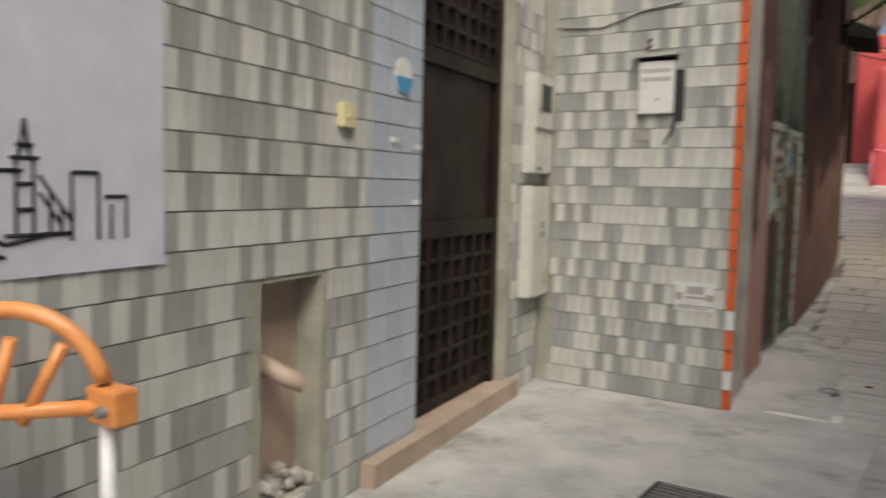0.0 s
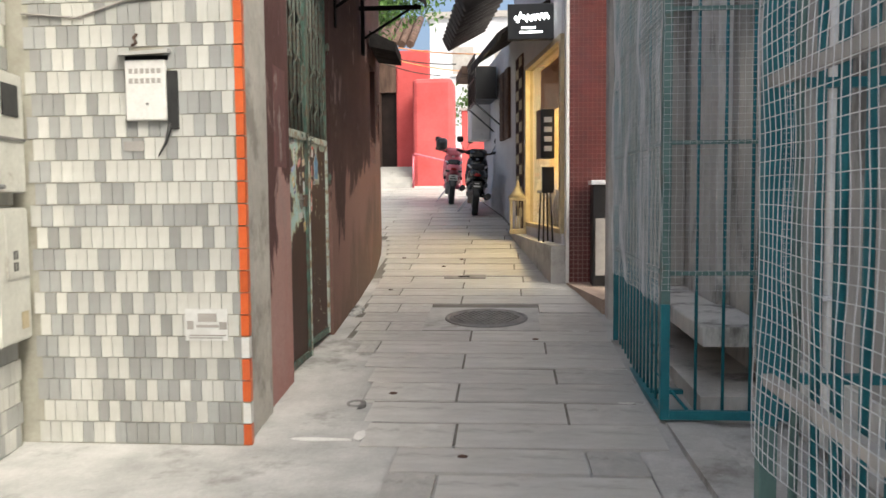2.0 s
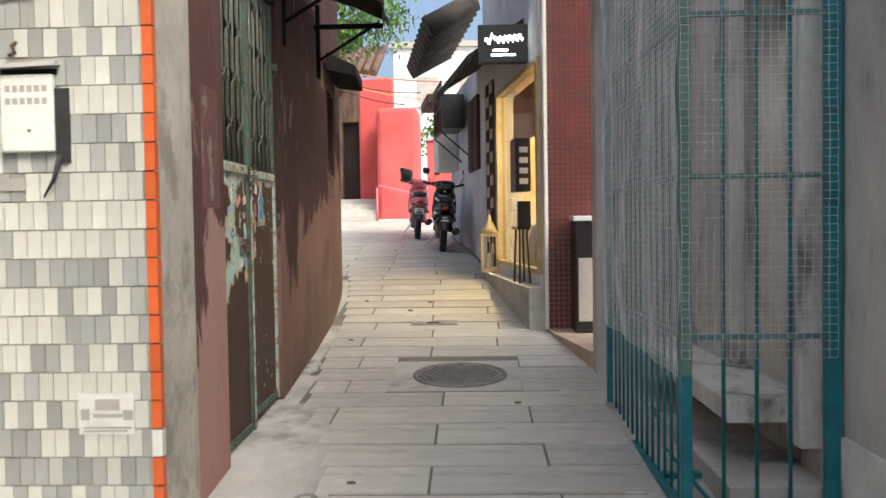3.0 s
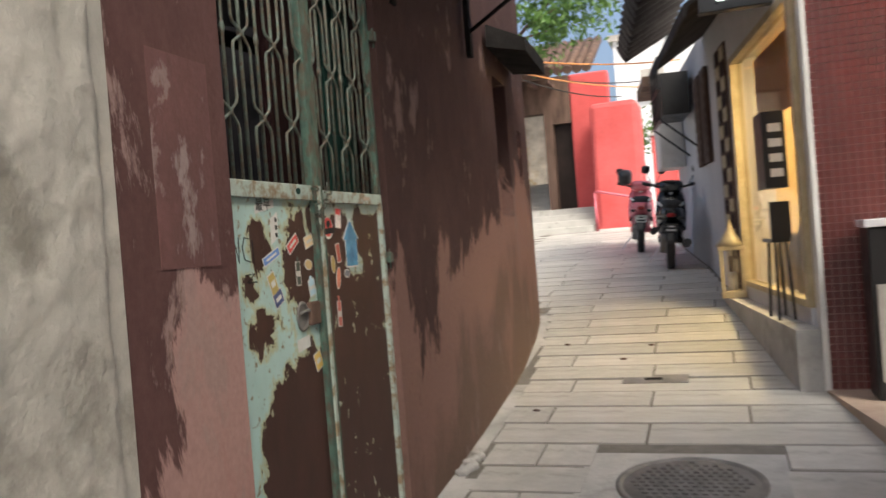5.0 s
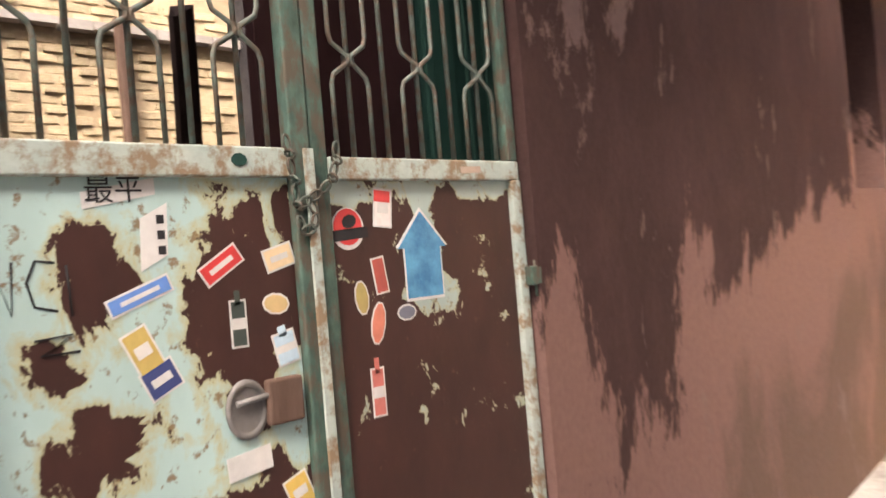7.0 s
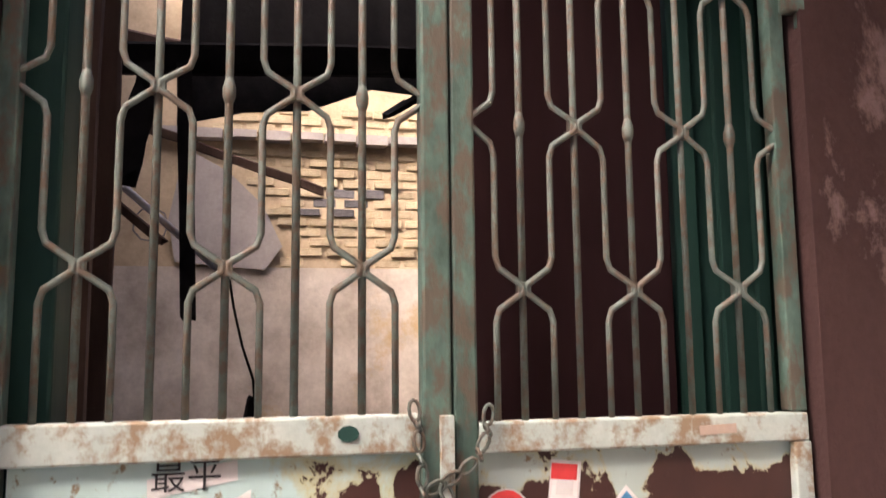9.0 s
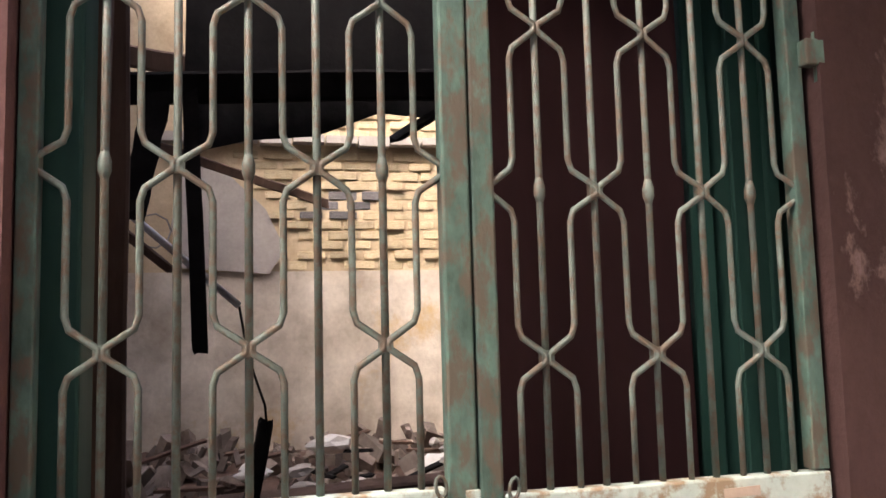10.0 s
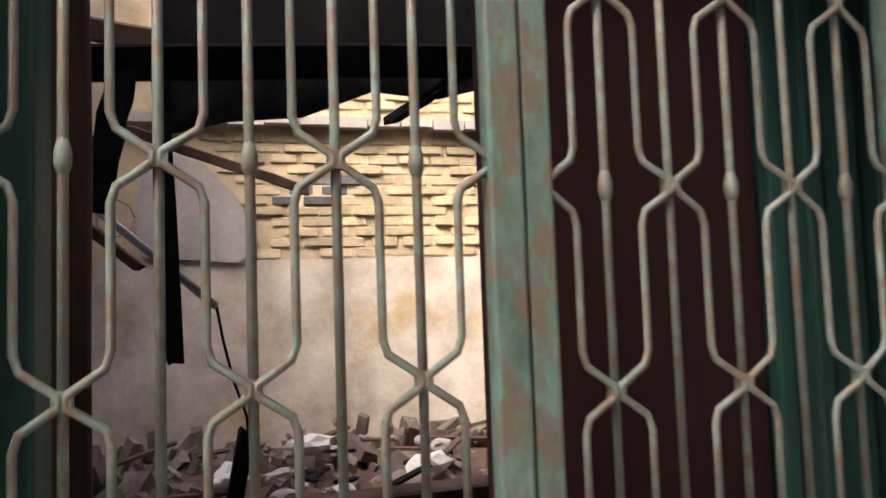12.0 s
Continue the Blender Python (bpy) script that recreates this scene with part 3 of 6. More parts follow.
part("rail", B(GX - 0.02, GX + 0.012, 6.372, 7.0, 0.10, 0.15, bevel=0.004), "gate_green", left)
part("rail", B(GX - 0.02, GX + 0.012, 7.095, 7.70, 0.17, 0.22, bevel=0.004), "gate_green", right)
part("stile", B(GX - 0.022, GX + 0.012, 6.362, 6.392, 0.1, 2.96, bevel=0.003), "gate_green", left)
part("stile", B(GX - 0.02, GX + 0.016, 7.668, 7.702, 0.17, 1.716, bevel=0.003), "gate_rail", right)
part("stile", B(GX - 0.02, GX + 0.012, 7.668, 7.700, 1.768, 2.96, bevel=0.003), "gate_green", right)
part("meeting_stile", B(GX - 0.02, GX + 0.018, 7.002, 7.05, 0.1, 2.96, bevel=0.005), "gate_green", left, "mottled green meeting post with rust")
part("meeting_stile", B(GX - 0.02, GX + 0.014, 7.053, 7.094, 0.14, 2.96, bevel=0.005), "gate_green", right)
part("cover_strip", B(GX + 0.0185, GX + 0.026, 7.028, 7.052, 0.1, 1.78, bevel=0.002), "gate_rail", left, "rusty pale cover strip")
leaf_bars(left, [6.430, 6.482, 6.534, 6.588, 6.641, 6.695, 6.748, 6.802, 6.856, 6.908, 6.961], [6.482, 6.695, 6.908], 1.78, 2.012, 2.96, 0.284)
leaf_bars(right, [7.131, 7.179, 7.231, 7.279, 7.331, 7.382, 7.434, 7.484, 7.534, 7.584, 7.635], [7.179, 7.382, 7.584], 1.765, 1.982, 2.96, 0.284)
for zc in (1.47, 2.53):
    part("hinge", B(GX + 0.012, GX + 0.04, 7.69, 7.73, zc - 0.03, zc + 0.02, bevel=0.004), "gate_green", right, "rusty hinge lug")
    part("hinge_pin", T([(GX + 0.028, 7.722, zc - 0.06), (GX + 0.028, 7.722, zc + 0.035)], 0.009), "gate_green", right)
part("hinge", B(GX, GX + 0.03, 6.35, 6.38, 1.18, 1.28, bevel=0.004), "iron", left)
bm = bmesh.new()
lathe(bm, 0, 0, [(0.028, 0), (0.045, 0.002), (0.045, 0.007), (0.036, 0.009), (0.034, 0.004)], 18)
bmesh.ops.transform(bm, matrix=Matrix.Translation((GX - 0.001, 6.865, 1.275)) @ Matrix.Rotation(radians(90), 4, "Y") @ Matrix.Scale(1.3, 4, (1, 0, 0)), verts=bm.verts)
part("lock_plate", bm, "iron", left, "worn oval iron lock surround")
part("lock_box", B(GX - 0.001, GX + 0.02, 6.905, 6.985, 1.235, 1.325, bevel=0.006), "timber", left, "rusted lock box")
part("lock_bolt", T([(GX + 0.012, 6.84, 1.29), (GX + 0.012, 6.95, 1.30)], 0.006), "iron", left)

# chain over the rail, round the meeting posts
chain = thing("chain", (GX, 7.05, 1.7), "rusty steel chain looped round the gate posts", "chain")


def link(c, d, parent):
    d = Vector(d).normalized()
    side = d.cross(Vector((1, 0.3, 0))).normalized()
    pts = []
    for k in range(11):
        a = 2 * math.pi * k / 10
        pts.append(Vector(c) + d * (0.017 * math.cos(a)) + side * (0.0095 * math.sin(a)))
    part("link", T(pts, 0.0032, 5), "gate_bar", parent)


for strand in ([(6.985, 1.80), (6.992, 1.755), (6.998, 1.70), (7.0, 1.65)], [(7.108, 1.79), (7.102, 1.745), (7.085, 1.71), (7.06, 1.69), (7.03, 1.675), (7.01, 1.665)],
               [(7.0, 1.64), (7.012, 1.61), (7.035, 1.615), (7.045, 1.645), (7.03, 1.675)]):
    for (ya, za), (yb, zb) in zip(strand, strand[1:]):
        n = max(1, round(math.hypot(yb - ya, zb - za) / 0.024))
        for k in range(n):
            f = (k + 0.5) / n
            link((GX + 0.028 + 0.004 * (k % 2), ya + (yb - ya) * f, za + (zb - za) * f), (0.3 * (k % 2), yb - ya, zb - za), chain)

# stickers on the panels
STICK = [("sweet", 6.838, 1.555, 0.085, 0.034, 32, (0.62, 0.05, 0.05), "red sweet packet sticker on the gate"),
         ("gum", 6.678, 1.512, 0.115, 0.026, 20, (0.12, 0.26, 0.62), "blue gum strip sticker on the gate"),
         ("box", 6.965, 1.562, 0.062, 0.04, 15, (0.72, 0.58, 0.36), "red and cream box sticker on the gate"),
         ("pack", 7.243, 1.655, 0.045, 0.08, -6, (0.72, 0.68, 0.66), "red and white packet sticker on the gate"),
         ("bottle", 6.865, 1.44, 0.028, 0.085, 0, (0.05, 0.07, 0.06), "dark bottle sticker on the gate"),
         ("burger", 6.95, 1.47, 0.055, 0.036, -8, (0.55, 0.42, 0.2), "yellow snack sticker on the gate"),
         ("cartoon_bottle", 6.965, 1.38, 0.045, 0.06, 12, (0.45, 0.62, 0.72), "pale blue bottle sticker on the gate"),
         ("can", 6.675, 1.415, 0.045, 0.075, 25, (0.5, 0.38, 0.12), "ochre can sticker on the gate"),
         ("tin", 6.705, 1.36, 0.06, 0.05, 25, (0.05, 0.07, 0.2), "navy and cream tin sticker on the gate"),
         ("crisps", 7.0 - 0.03, 1.09, 0.05, 0.065, 20, (0.66, 0.47, 0.12), "yellow crisps packet sticker on the gate"),
         ("jar", 7.22, 1.505, 0.03, 0.075, 8, (0.4, 0.08, 0.06), "small dark jar sticker on the gate"),
         ("lolly", 7.165, 1.46, 0.032, 0.07, 5, (0.42, 0.34, 0.12), "olive snack sticker on the gate"),
         ("hotdog", 7.205, 1.40, 0.034, 0.09, -12, (0.6, 0.2, 0.13), "coral ice lolly sticker on the gate"),
         ("tag", 7.29, 1.415, 0.05, 0.03, 0, (0.15, 0.17, 0.22), "small slate blue sticker on the gate"),
         ("red_bottle", 7.19, 1.25, 0.03, 0.1, 0, (0.55, 0.16, 0.13), "red bottle sticker on the gate")]


def flat(y, z, w, h, turn, depth=0.0015, x=None, n=4, pinch=0.0):
    """A thin plate standing on the gate's face, rounded when n is larger."""
    bm = bmesh.new()
    x = GX if x is None else x
    out = []
    if n == 4:
        out = [(-w / 2, -h / 2), (w / 2, -h / 2 + pinch), (w / 2, h / 2), (-w / 2, h / 2 - pinch)]
    else:
        out = [(w / 2 * math.cos(2 * math.pi * k / n), h / 2 * math.sin(2 * math.pi * k / n)) for k in range(n)]
    ca, sa = math.cos(radians(turn)), math.sin(radians(turn))
    ring = [[bm.verts.new((xx, y + a * ca - b * sa, z + a * sa + b * ca)) for a, b in out] for xx in (x - 0.002, x - 0.002 + depth)]
    bm.faces.new(ring[0][::-1])
    bm.faces.new(ring[1])
    for k in range(len(out)):
        j = (k + 1) % len(out)
        bm.faces.new((ring[0][k], ring[0][j], ring[1][j], ring[1][k]))
    return bm


for kind, y, z, w, h, turn, col, label in STICK:
    key = "ink_" + kind
    M[key] = plain(key, col, 0.35)
    st = thing("sticker", (GX, y, z), label, "sticker", "stickers on the gate")
    rounded = 10 if kind in ("burger", "tag", "lolly", "hotdog") else 4
    part("backing", flat(y, z, w + 0.008, h + 0.008, turn, 0.0012, n=rounded), "paper", st)
    part("print", flat(y, z, w, h, turn, 0.0018, n=rounded), key, st)
    ca, sa = math.cos(radians(turn)), math.sin(radians(turn))
    if kind in ("sweet", "gum", "box", "pack", "tin", "crisps", "can"):
        part("lettering_bar", flat(y, z, w * 0.66, h * 0.3, turn, 0.0024), "paper", st, "pale unreadable lettering bar")
    if kind == "pack":
        part("chevron", flat(y, z + 0.026, w, h * 0.32, turn, 0.0023), "ink_sweet", st, "red top")
    if kind in ("bottle", "red_bottle", "cartoon_bottle"):
        part("neck", flat(y - sa * h * 0.58, z + ca * h * 0.58, w * 0.4, h * 0.35, turn, 0.0018), key, st)
        part("band", flat(y, z, w, h * 0.25, turn, 0.0024), "paper", st)
M["house_blue"] = surface("house_blue", (0.02, 0.13, 0.32), (0.12, 0.42, 0.66), 14, 0.4, 40, 0.1)
st = thing("sticker", (GX, 7.353, 1.53), "blue house shaped sticker with a starry glow", "sticker", "stickers on the gate")
bm = bmesh.new()
shape = [(-0.055, -0.085), (0.055, -0.085), (0.055, 0.03), (0.075, 0.03), (0.0, 0.115), (-0.075, 0.03), (-0.055, 0.03)]
for grow, x0, x1, name, mat in ((1.08, GX - 0.002, GX - 0.0008, "backing", "paper"), (1.0, GX - 0.002, GX, "print", "house_blue")):
    bm = bmesh.new()
    ring = [[bm.verts.new((xx, 7.353 + a * grow, 1.53 + b * grow)) for a, b in shape] for xx in (x0, x1)]
    bm.faces.new(ring[0][::-1])
    bm.faces.new(ring[1])
    for k in range(7):
        bm.faces.new((ring[0][k], ring[0][(k + 1) % 7], ring[1][(k + 1) % 7], ring[1][k]))
    part(name, bm, mat, st)
st = thing("sticker", (GX, 7.142, 1.612), "round red film badge sticker with a dark band", "sticker", "stickers on the gate")
part("backing", flat(7.142, 1.612, 0.088, 0.092, 0, 0.0012, n=20), "paper", st)
part("print", flat(7.142, 1.616, 0.076, 0.08, 0, 0.0018, n=20), "ink_sweet", st)
part("silhouette", flat(7.146, 1.628, 0.04, 0.03, 15, 0.0022, n=9), "ink", st)
part("band", flat(7.142, 1.60, 0.105, 0.024, 4, 0.0024), "ink", st)
st = thing("flyer", (GX, 6.64, 1.69), "torn white paper flyer with black characters", "paper")
part("sheet", flat(6.655, 1.694, 0.13, 0.05, 2, 0.0013, pinch=0.02), "paper", st)
part("sheet", flat(6.712, 1.615, 0.05, 0.125, -3, 0.0013, pinch=0.03), "paper", st)
for k in range(3):
    part("character_bar", flat(6.725, 1.59 + 0.028 * k, 0.014, 0.016, 0, 0.0019), "ink", st)
curve = bpy.data.curves.new("lettering", "FONT")
curve.body, curve.size, curve.extrude = "\u6700\u5e73", 0.052, 0.0003
text = new("lettering", curve)
me = bpy.data.meshes.new_from_object(text.evaluated_get(bpy.context.evaluated_depsgraph_get()))
bpy.data.objects.remove(text)
me.transform(Matrix.Translation((GX + 0.0002, 6.594, 1.682)) @ Matrix(((0, 0, 1, 0), (1, 0, 0, 0), (0, 1, 0, 0), (0, 0, 0, 1))))
me.materials.clear()
me.materials.append(M["ink"])
part("lettering", me, "ink", st, "black characters")
st = solid("paper_note", flat(6.865, 1.172, 0.095, 0.05, 4, 0.0025, pinch=0.004), "paper", "crumpled white note stuck below the lock", "paper")
solid("price_label", flat(7.52, 1.742, 0.07, 0.016, 2, 0.0012, x=GX + 0.0165), "kerb", "faded pink paper label on the gate rail", "label")
solid("paint_blob", flat(6.885, 1.755, 0.034, 0.026, 0, 0.002, x=GX + 0.0165, n=9), "green_door", "dark green paint blob on the gate rail", "paint")
scrawl = thing("graffiti", (GX, 6.5, 1.52), "thin black pen scrawl on the mint panel", "graffiti")
for pts in ([(6.44, 1.50), (6.445, 1.585), (6.47, 1.50), (6.475, 1.585)], [(6.54, 1.58), (6.51, 1.585), (6.495, 1.55), (6.505, 1.51), (6.54, 1.50)], [(6.558, 1.575), (6.562, 1.49)],
            [(6.50, 1.455), (6.56, 1.46), (6.51, 1.43), (6.57, 1.43)]):
    part("pen_line", T([(GX - 0.0015, a, b) for a, b in pts], 0.0022, 4), "ink", scrawl)

# inner doors and ruin
setting("door_frame_green", B(-0.14, -0.03, 6.17, 6.44, 0.1, 3.0, bevel=0.006), "green_door", "dark green timber door frame behind the gate", "door frame")
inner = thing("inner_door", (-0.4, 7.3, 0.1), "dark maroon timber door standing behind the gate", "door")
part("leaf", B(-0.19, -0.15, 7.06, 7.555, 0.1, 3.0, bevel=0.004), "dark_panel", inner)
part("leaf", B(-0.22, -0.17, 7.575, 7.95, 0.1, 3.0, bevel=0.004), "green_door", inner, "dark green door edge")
for yy in (7.59, 7.67, 7.75, 7.83):
    part("batten", B(-0.169, -0.155, yy, yy + 0.03, 0.1, 3.0, bevel=0.003), "green_door", inner)
part("slot_wood", B(-0.25, -0.2, 7.53, 7.60, 0.1, 2.02, bevel=0.004), "timber", inner)
setting("floor_ruin", B(-4.6, -0.25, 5.7, 9.6, -0.05, 0.55), "concrete", "buried floor of the ruined room", "floor")


def plank(name, a, b, w, h, material, label, jag=0.02, cat="timber"):
    a, b = Vector(a), Vector(b)
    d = (b - a).normalized()
    side = d.cross(Vector((0.2, 0.3, 1)) if abs(d.z) < 0.8 else Vector((1, 0.1, 0))).normalized() * w / 2
    up = d.cross(side).normalized() * h / 2
    bm = bmesh.new()
    rings = []
    for k in range(7):
        p = a + (b - a) * (k / 6) + Vector((noise.noise(a * 3 + Vector((k, 0, 0))), noise.noise(b * 3 + Vector((0, k, 0))), noise.noise(a * 2 + Vector((0, 0, k))))) * jag * 0.5
        ends = jag * 1.8 if k in (0, 6) else 0
        rings.append([bm.verts.new(p + side * s + up * u + d * random.uniform(-ends, ends)) for s, u in ((-1, -0.8), (-0.7, -1), (0.7, -1), (1, -0.8), (1, 0.8), (0.7, 1), (-0.7, 1), (-1, 0.8))])
    for r, q in zip(rings, rings[1:]):
        for k in range(8):
            bm.faces.new((r[k], r[(k + 1) % 8], q[(k + 1) % 8], q[k]))
    bm.faces.new(rings[0][::-1])
    bm.faces.new(rings[-1])
    return solid(name, bm, material, label, cat, "fallen timbers")


# timbers leaning where the left jamb of the ruined room stands
plank("post", (-0.58, 6.33, 0.3), (-0.62, 6.34, 3.6), 0.09, 0.09, "timber", "weathered brown timber post in the ruin")
plank("post", (-0.8, 6.36, 0.3), (-0.78, 6.37, 2.9), 0.05, 0.06, "timber", "split brown timber post in the ruin")
plank("post", (-1.0, 6.22, 0.3), (-0.95, 6.25, 3.5), 0.12, 0.07, "timber", "rough timber post leaning in the ruin")
plank("hanging_batten", (-1.26, 6.535, 1.99), (-1.28, 6.50, 2.80), 0.047, 0.03, "char_and_shade", "charred batten hanging from the roof beam", 0.008)
plank("hanging_batten", (-1.27, 6.335, 2.42), (-1.3, 6.40, 2.78), 0.08, 0.02, "char_and_shade", "charred board stub hanging from the beam", 0.02)
plank("beam", (-1.33, 5.72, 2.79), (-1.35, 9.55, 2.98), 0.085, 0.10, "char_and_shade", "charred roof beam across the ruined room", 0.015)
plank("rafter", (-2.6, 6.2, 2.94), (-2.6, 7.02, 2.66), 0.05, 0.045, "timber", "broken brown rafter with a splintered end", 0.02)
plank("rafter", (-1.6, 6.0, 2.62), (-1.6, 6.41, 2.262), 0.03, 0.03, "timber", "thin broken rafter leaning in the ruin", 0.012)
plank("rafter", (-2.5, 5.9, 3.35), (-2.8, 6.9, 3.3), 0.10, 0.10, "timber", "pale broken log under the roof", 0.02)
plank("post", (-4.5, 8.60, 1.0), (-4.5, 8.58, 3.5), 0.09, 0.07, "timber", "weathered post against the back wall")
plank("post", (-1.75, 7.655, 0.5), (-1.75, 7.69, 2.66), 0.10, 0.05, "timber", "splintered upright plank by the door", 0.03)
solid("steel_pipe", T([(-1.6, 5.9, 2.786), (-1.6, 6.643, 2.131)], 0.013, 8), "steel", "shiny steel pipe hanging at a slant in the ruin", "pipe")
solid("cable", T([(-1.6, 6.643, 2.131), (-1.6, 6.66, 2.03), (-1.61, 6.69, 1.9), (-1.63, 6.73, 1.78), (-1.64, 6.74, 1.66)], 0.005, 5), "char_and_shade", "black cable dangling from the steel pipe", "cable")
solid("wire_loop", T([(-4.5 + 0.02 * math.sin(k), 6.0 + 0.12 * math.cos(k * 0.7), 2.75 + 0.12 * math.sin(k * 0.7)) for k in range(10)], 0.006, 4), "iron", "rusty wire loop on the wall", "wire")
bm = bmesh.new()
nx = 14
rows = []
for j in range(5):
    rows.append([bm.verts.new((-1.40 - 0.04 * j, 6.47 + (9.5 - 6.47) * i / nx, 2.635 + 0.55 * (i / nx) + 0.26 * j + random.uniform(-0.018, 0.018) * (2 if j == 0 else 0.5))) for i in range(nx + 1)])
for a, b in zip(rows, rows[1:]):
    for i in range(nx):
        bm.faces.new((a[i], a[i + 1], b[i + 1], b[i]))
bmesh.ops.solidify(bm, geom=bm.faces[:], thickness=0.03)
solid("roof_board", bm, "roof_sheet", "sagging dark roof boarding over the ruin", "roof")
plank("ragged_board", (-1.36, 7.20, 2.70), (-1.36, 7.40, 2.84), 0.11, 0.02, "char_and_shade", "ragged board end hanging below the roof", 0.035)

# grey render patch, brick courses on the back wall
bm = bmesh.new()
prism(bm, [(0, 0), (0.62, -0.05), (0.74, 0.12), (0.6, 0.42), (0.35, 0.66), (0.05, 0.82), (-0.05, 0.3)], 0, 0.02)
bmesh.ops.transform(bm, matrix=Matrix.Translation((-4.585, 6.16, 2.50)) @ Matrix(((0, 0, 1, 0), (1, 0, 0, 0), (0, 1, 0, 0), (0, 0, 0, 1))), verts=bm.verts)
part("render_patch", bm, "patch", wall_ruin_back, "flat patch of grey render")
bm = B(-0.5, 0.5, -0.5, 0.5, -0.5, 0.5)
bmesh.ops.bevel(bm, geom=bm.edges[:], offset=0.06, segments=1, affect="EDGES")
BRICK = mesh("brick", bm, "brick")
M["grey_brick"] = surface("sooty_grey_brick", (0.13, 0.125, 0.13), (0.26, 0.25, 0.25), 6, 0.9, 30, 0.8, 0.012, vary=0.4)
bm = B(-0.5, 0.5, -0.5, 0.5, -0.5, 0.5)
bmesh.ops.bevel(bm, geom=bm.edges[:], offset=0.06, segments=1, affect="EDGES")
GREY_BRICK = mesh("brick", bm, "grey_brick")
for row in range(15):
    for col in range(13):
        y = 6.50 + col * 0.235 + (0.117 if row % 2 else 0)
        z = 2.515 + row * 0.074 + (0.10 if row > 11 else 0)
        if random.random() < 0.10 or (row < 12 and y < 6.55 + (12 - row) * 0.035):
            continue
        grey = 4 < row < 8 and noise.noise(Vector((y * 1.7, row * 0.3, 2))) > 0.22
        ob = part("brick", GREY_BRICK if grey else BRICK, "brick", wall_ruin_brick)
        ob.matrix_parent_inverse = Matrix.Identity(4)
        ob.matrix_basis = Matrix.LocRotScale((-4.632 + random.uniform(-0.014, 0.012), y, z), Euler((random.uniform(-0.03, 0.03), 0, random.uniform(-0.05, 0.05))), (0.04, 0.212 + random.uniform(-0.05, 0.012), 0.060 + random.uniform(-0.010, 0.006)))
bm = bmesh.new()
for col in range(16):
    box(bm, -4.63, -4.52, 6.0 + col * 0.24, 6.225 + col * 0.24, 3.40 + random.uniform(-0.012, 0.012), 3.465)
part("brick_cornice", bm, "patch", wall_ruin_brick, "projecting grey brick course")

# rubble heap
bm = bmesh.new()
for k in range(700):
    x, y = random.uniform(-4.4, -0.7), random.uniform(5.8, 8.9)
    h = 0.95 + 0.30 * min(1, (-x - 0.5) / 3.2) + 0.10 * noise.noise(Vector((x * 1.3, y * 1.3, 0)))
    s = 0.025 + 0.10 * random.random() ** 2.5
    q = bmesh.ops.create_cube(bm, size=s * 1.6)
    for v in q["verts"]:
        v.co *= random.uniform(0.7, 1.15)
    mt = Matrix.Translation((x, y, h + random.uniform(-0.08, 0.05))) @ Euler((random.uniform(0, 6), random.uniform(0, 6), random.uniform(0, 6))).to_matrix().to_4x4() @ Matrix.Diagonal((random.uniform(0.7, 2.2), random.uniform(0.5, 1.0), random.uniform(0.3, 0.8), 1))
    bmesh.ops.transform(bm, matrix=mt, verts=q["verts"])
M["rubble"] = surface("rubble", (0.16, 0.12, 0.10), (0.42, 0.35, 0.30), 6, 0.9, 40, 0.7, 0.01, vary=0.6, island=True)
rub = solid("rubble", bm, "rubble", "heap of broken brick, plaster and timber rubble", "rubble", "", "stuff")
bm = bmesh.new()
gx = [[bm.verts.new((-4.6 + 0.22 * i, 5.7 + 0.25 * j, 0.89 + 0.30 * min(1, max(0, (4.1 - 0.22 * i) / 3.2)) + 0.12 * noise.noise(Vector((i * 0.5, j * 0.5, 3))))) for j in range(17)] for i in range(20)]
for i in range(19):
    for j in range(16):
        bm.faces.new((gx[i][j], gx[i + 1][j], gx[i + 1][j + 1], gx[i][j + 1]))
setting("ground_ruin", bm, "timber", "earth and dust under the rubble heap", "ground")
for k in range(60):
    x, y = random.uniform(-4.0, -1.2), random.uniform(6.0, 8.6)
    h = 1.03 + 0.30 * min(1, (-x - 0.5) / 3.2)
    a = random.uniform(0, 6.28)
    L = random.uniform(0.15, 0.55)
    plank("broken_lath", (x, y, h), (x + L * math.cos(a), y + L * math.sin(a), h + random.uniform(-0.05, 0.12)), 0.03, 0.02, random.choice(["timber", "timber", "char_and_shade"]), "broken lath lying on the rubble", 0.01)
plank("fallen_beam", (-2.0, 6.5, 1.36), (-2.1, 8.4, 1.40), 0.10, 0.08, "timber", "fallen reddish beam on the rubble", 0.02)
plank("charred_stump", (-1.9, 6.62, 1.1), (-1.9, 6.735, 1.69), 0.055, 0.055, "char_and_shade", "charred stake standing in the rubble", 0.01)
for k in range(16):
    x, y = random.uniform(-3.6, -1.6), random.uniform(6.4, 8.4)
    h = 1.09 + 0.30 * min(1, (-x - 0.5) / 3.2)
    bm = bmesh.new()
    q = bmesh.ops.create_icosphere(bm, subdivisions=2, radius=random.uniform(0.04, 0.10))
    for v in q["verts"]:
        v.co *= 1 + 0.5 * noise.noise(v.co * 25 + Vector((k, 0, 0)))
    bmesh.ops.transform(bm, matrix=Matrix.Translation((x, y, h)) @ Matrix.Rotation(random.uniform(0, 3), 4, "Z") @ Matrix.Diagonal((1.4, 0.7, 0.55, 1)), verts=bm.verts)
    solid("litter", bm, "white" if k % 2 else "patch", "crumpled white litter on the rubble" if k % 2 else "grey plaster lump on the rubble", "litter", "litter on the rubble")

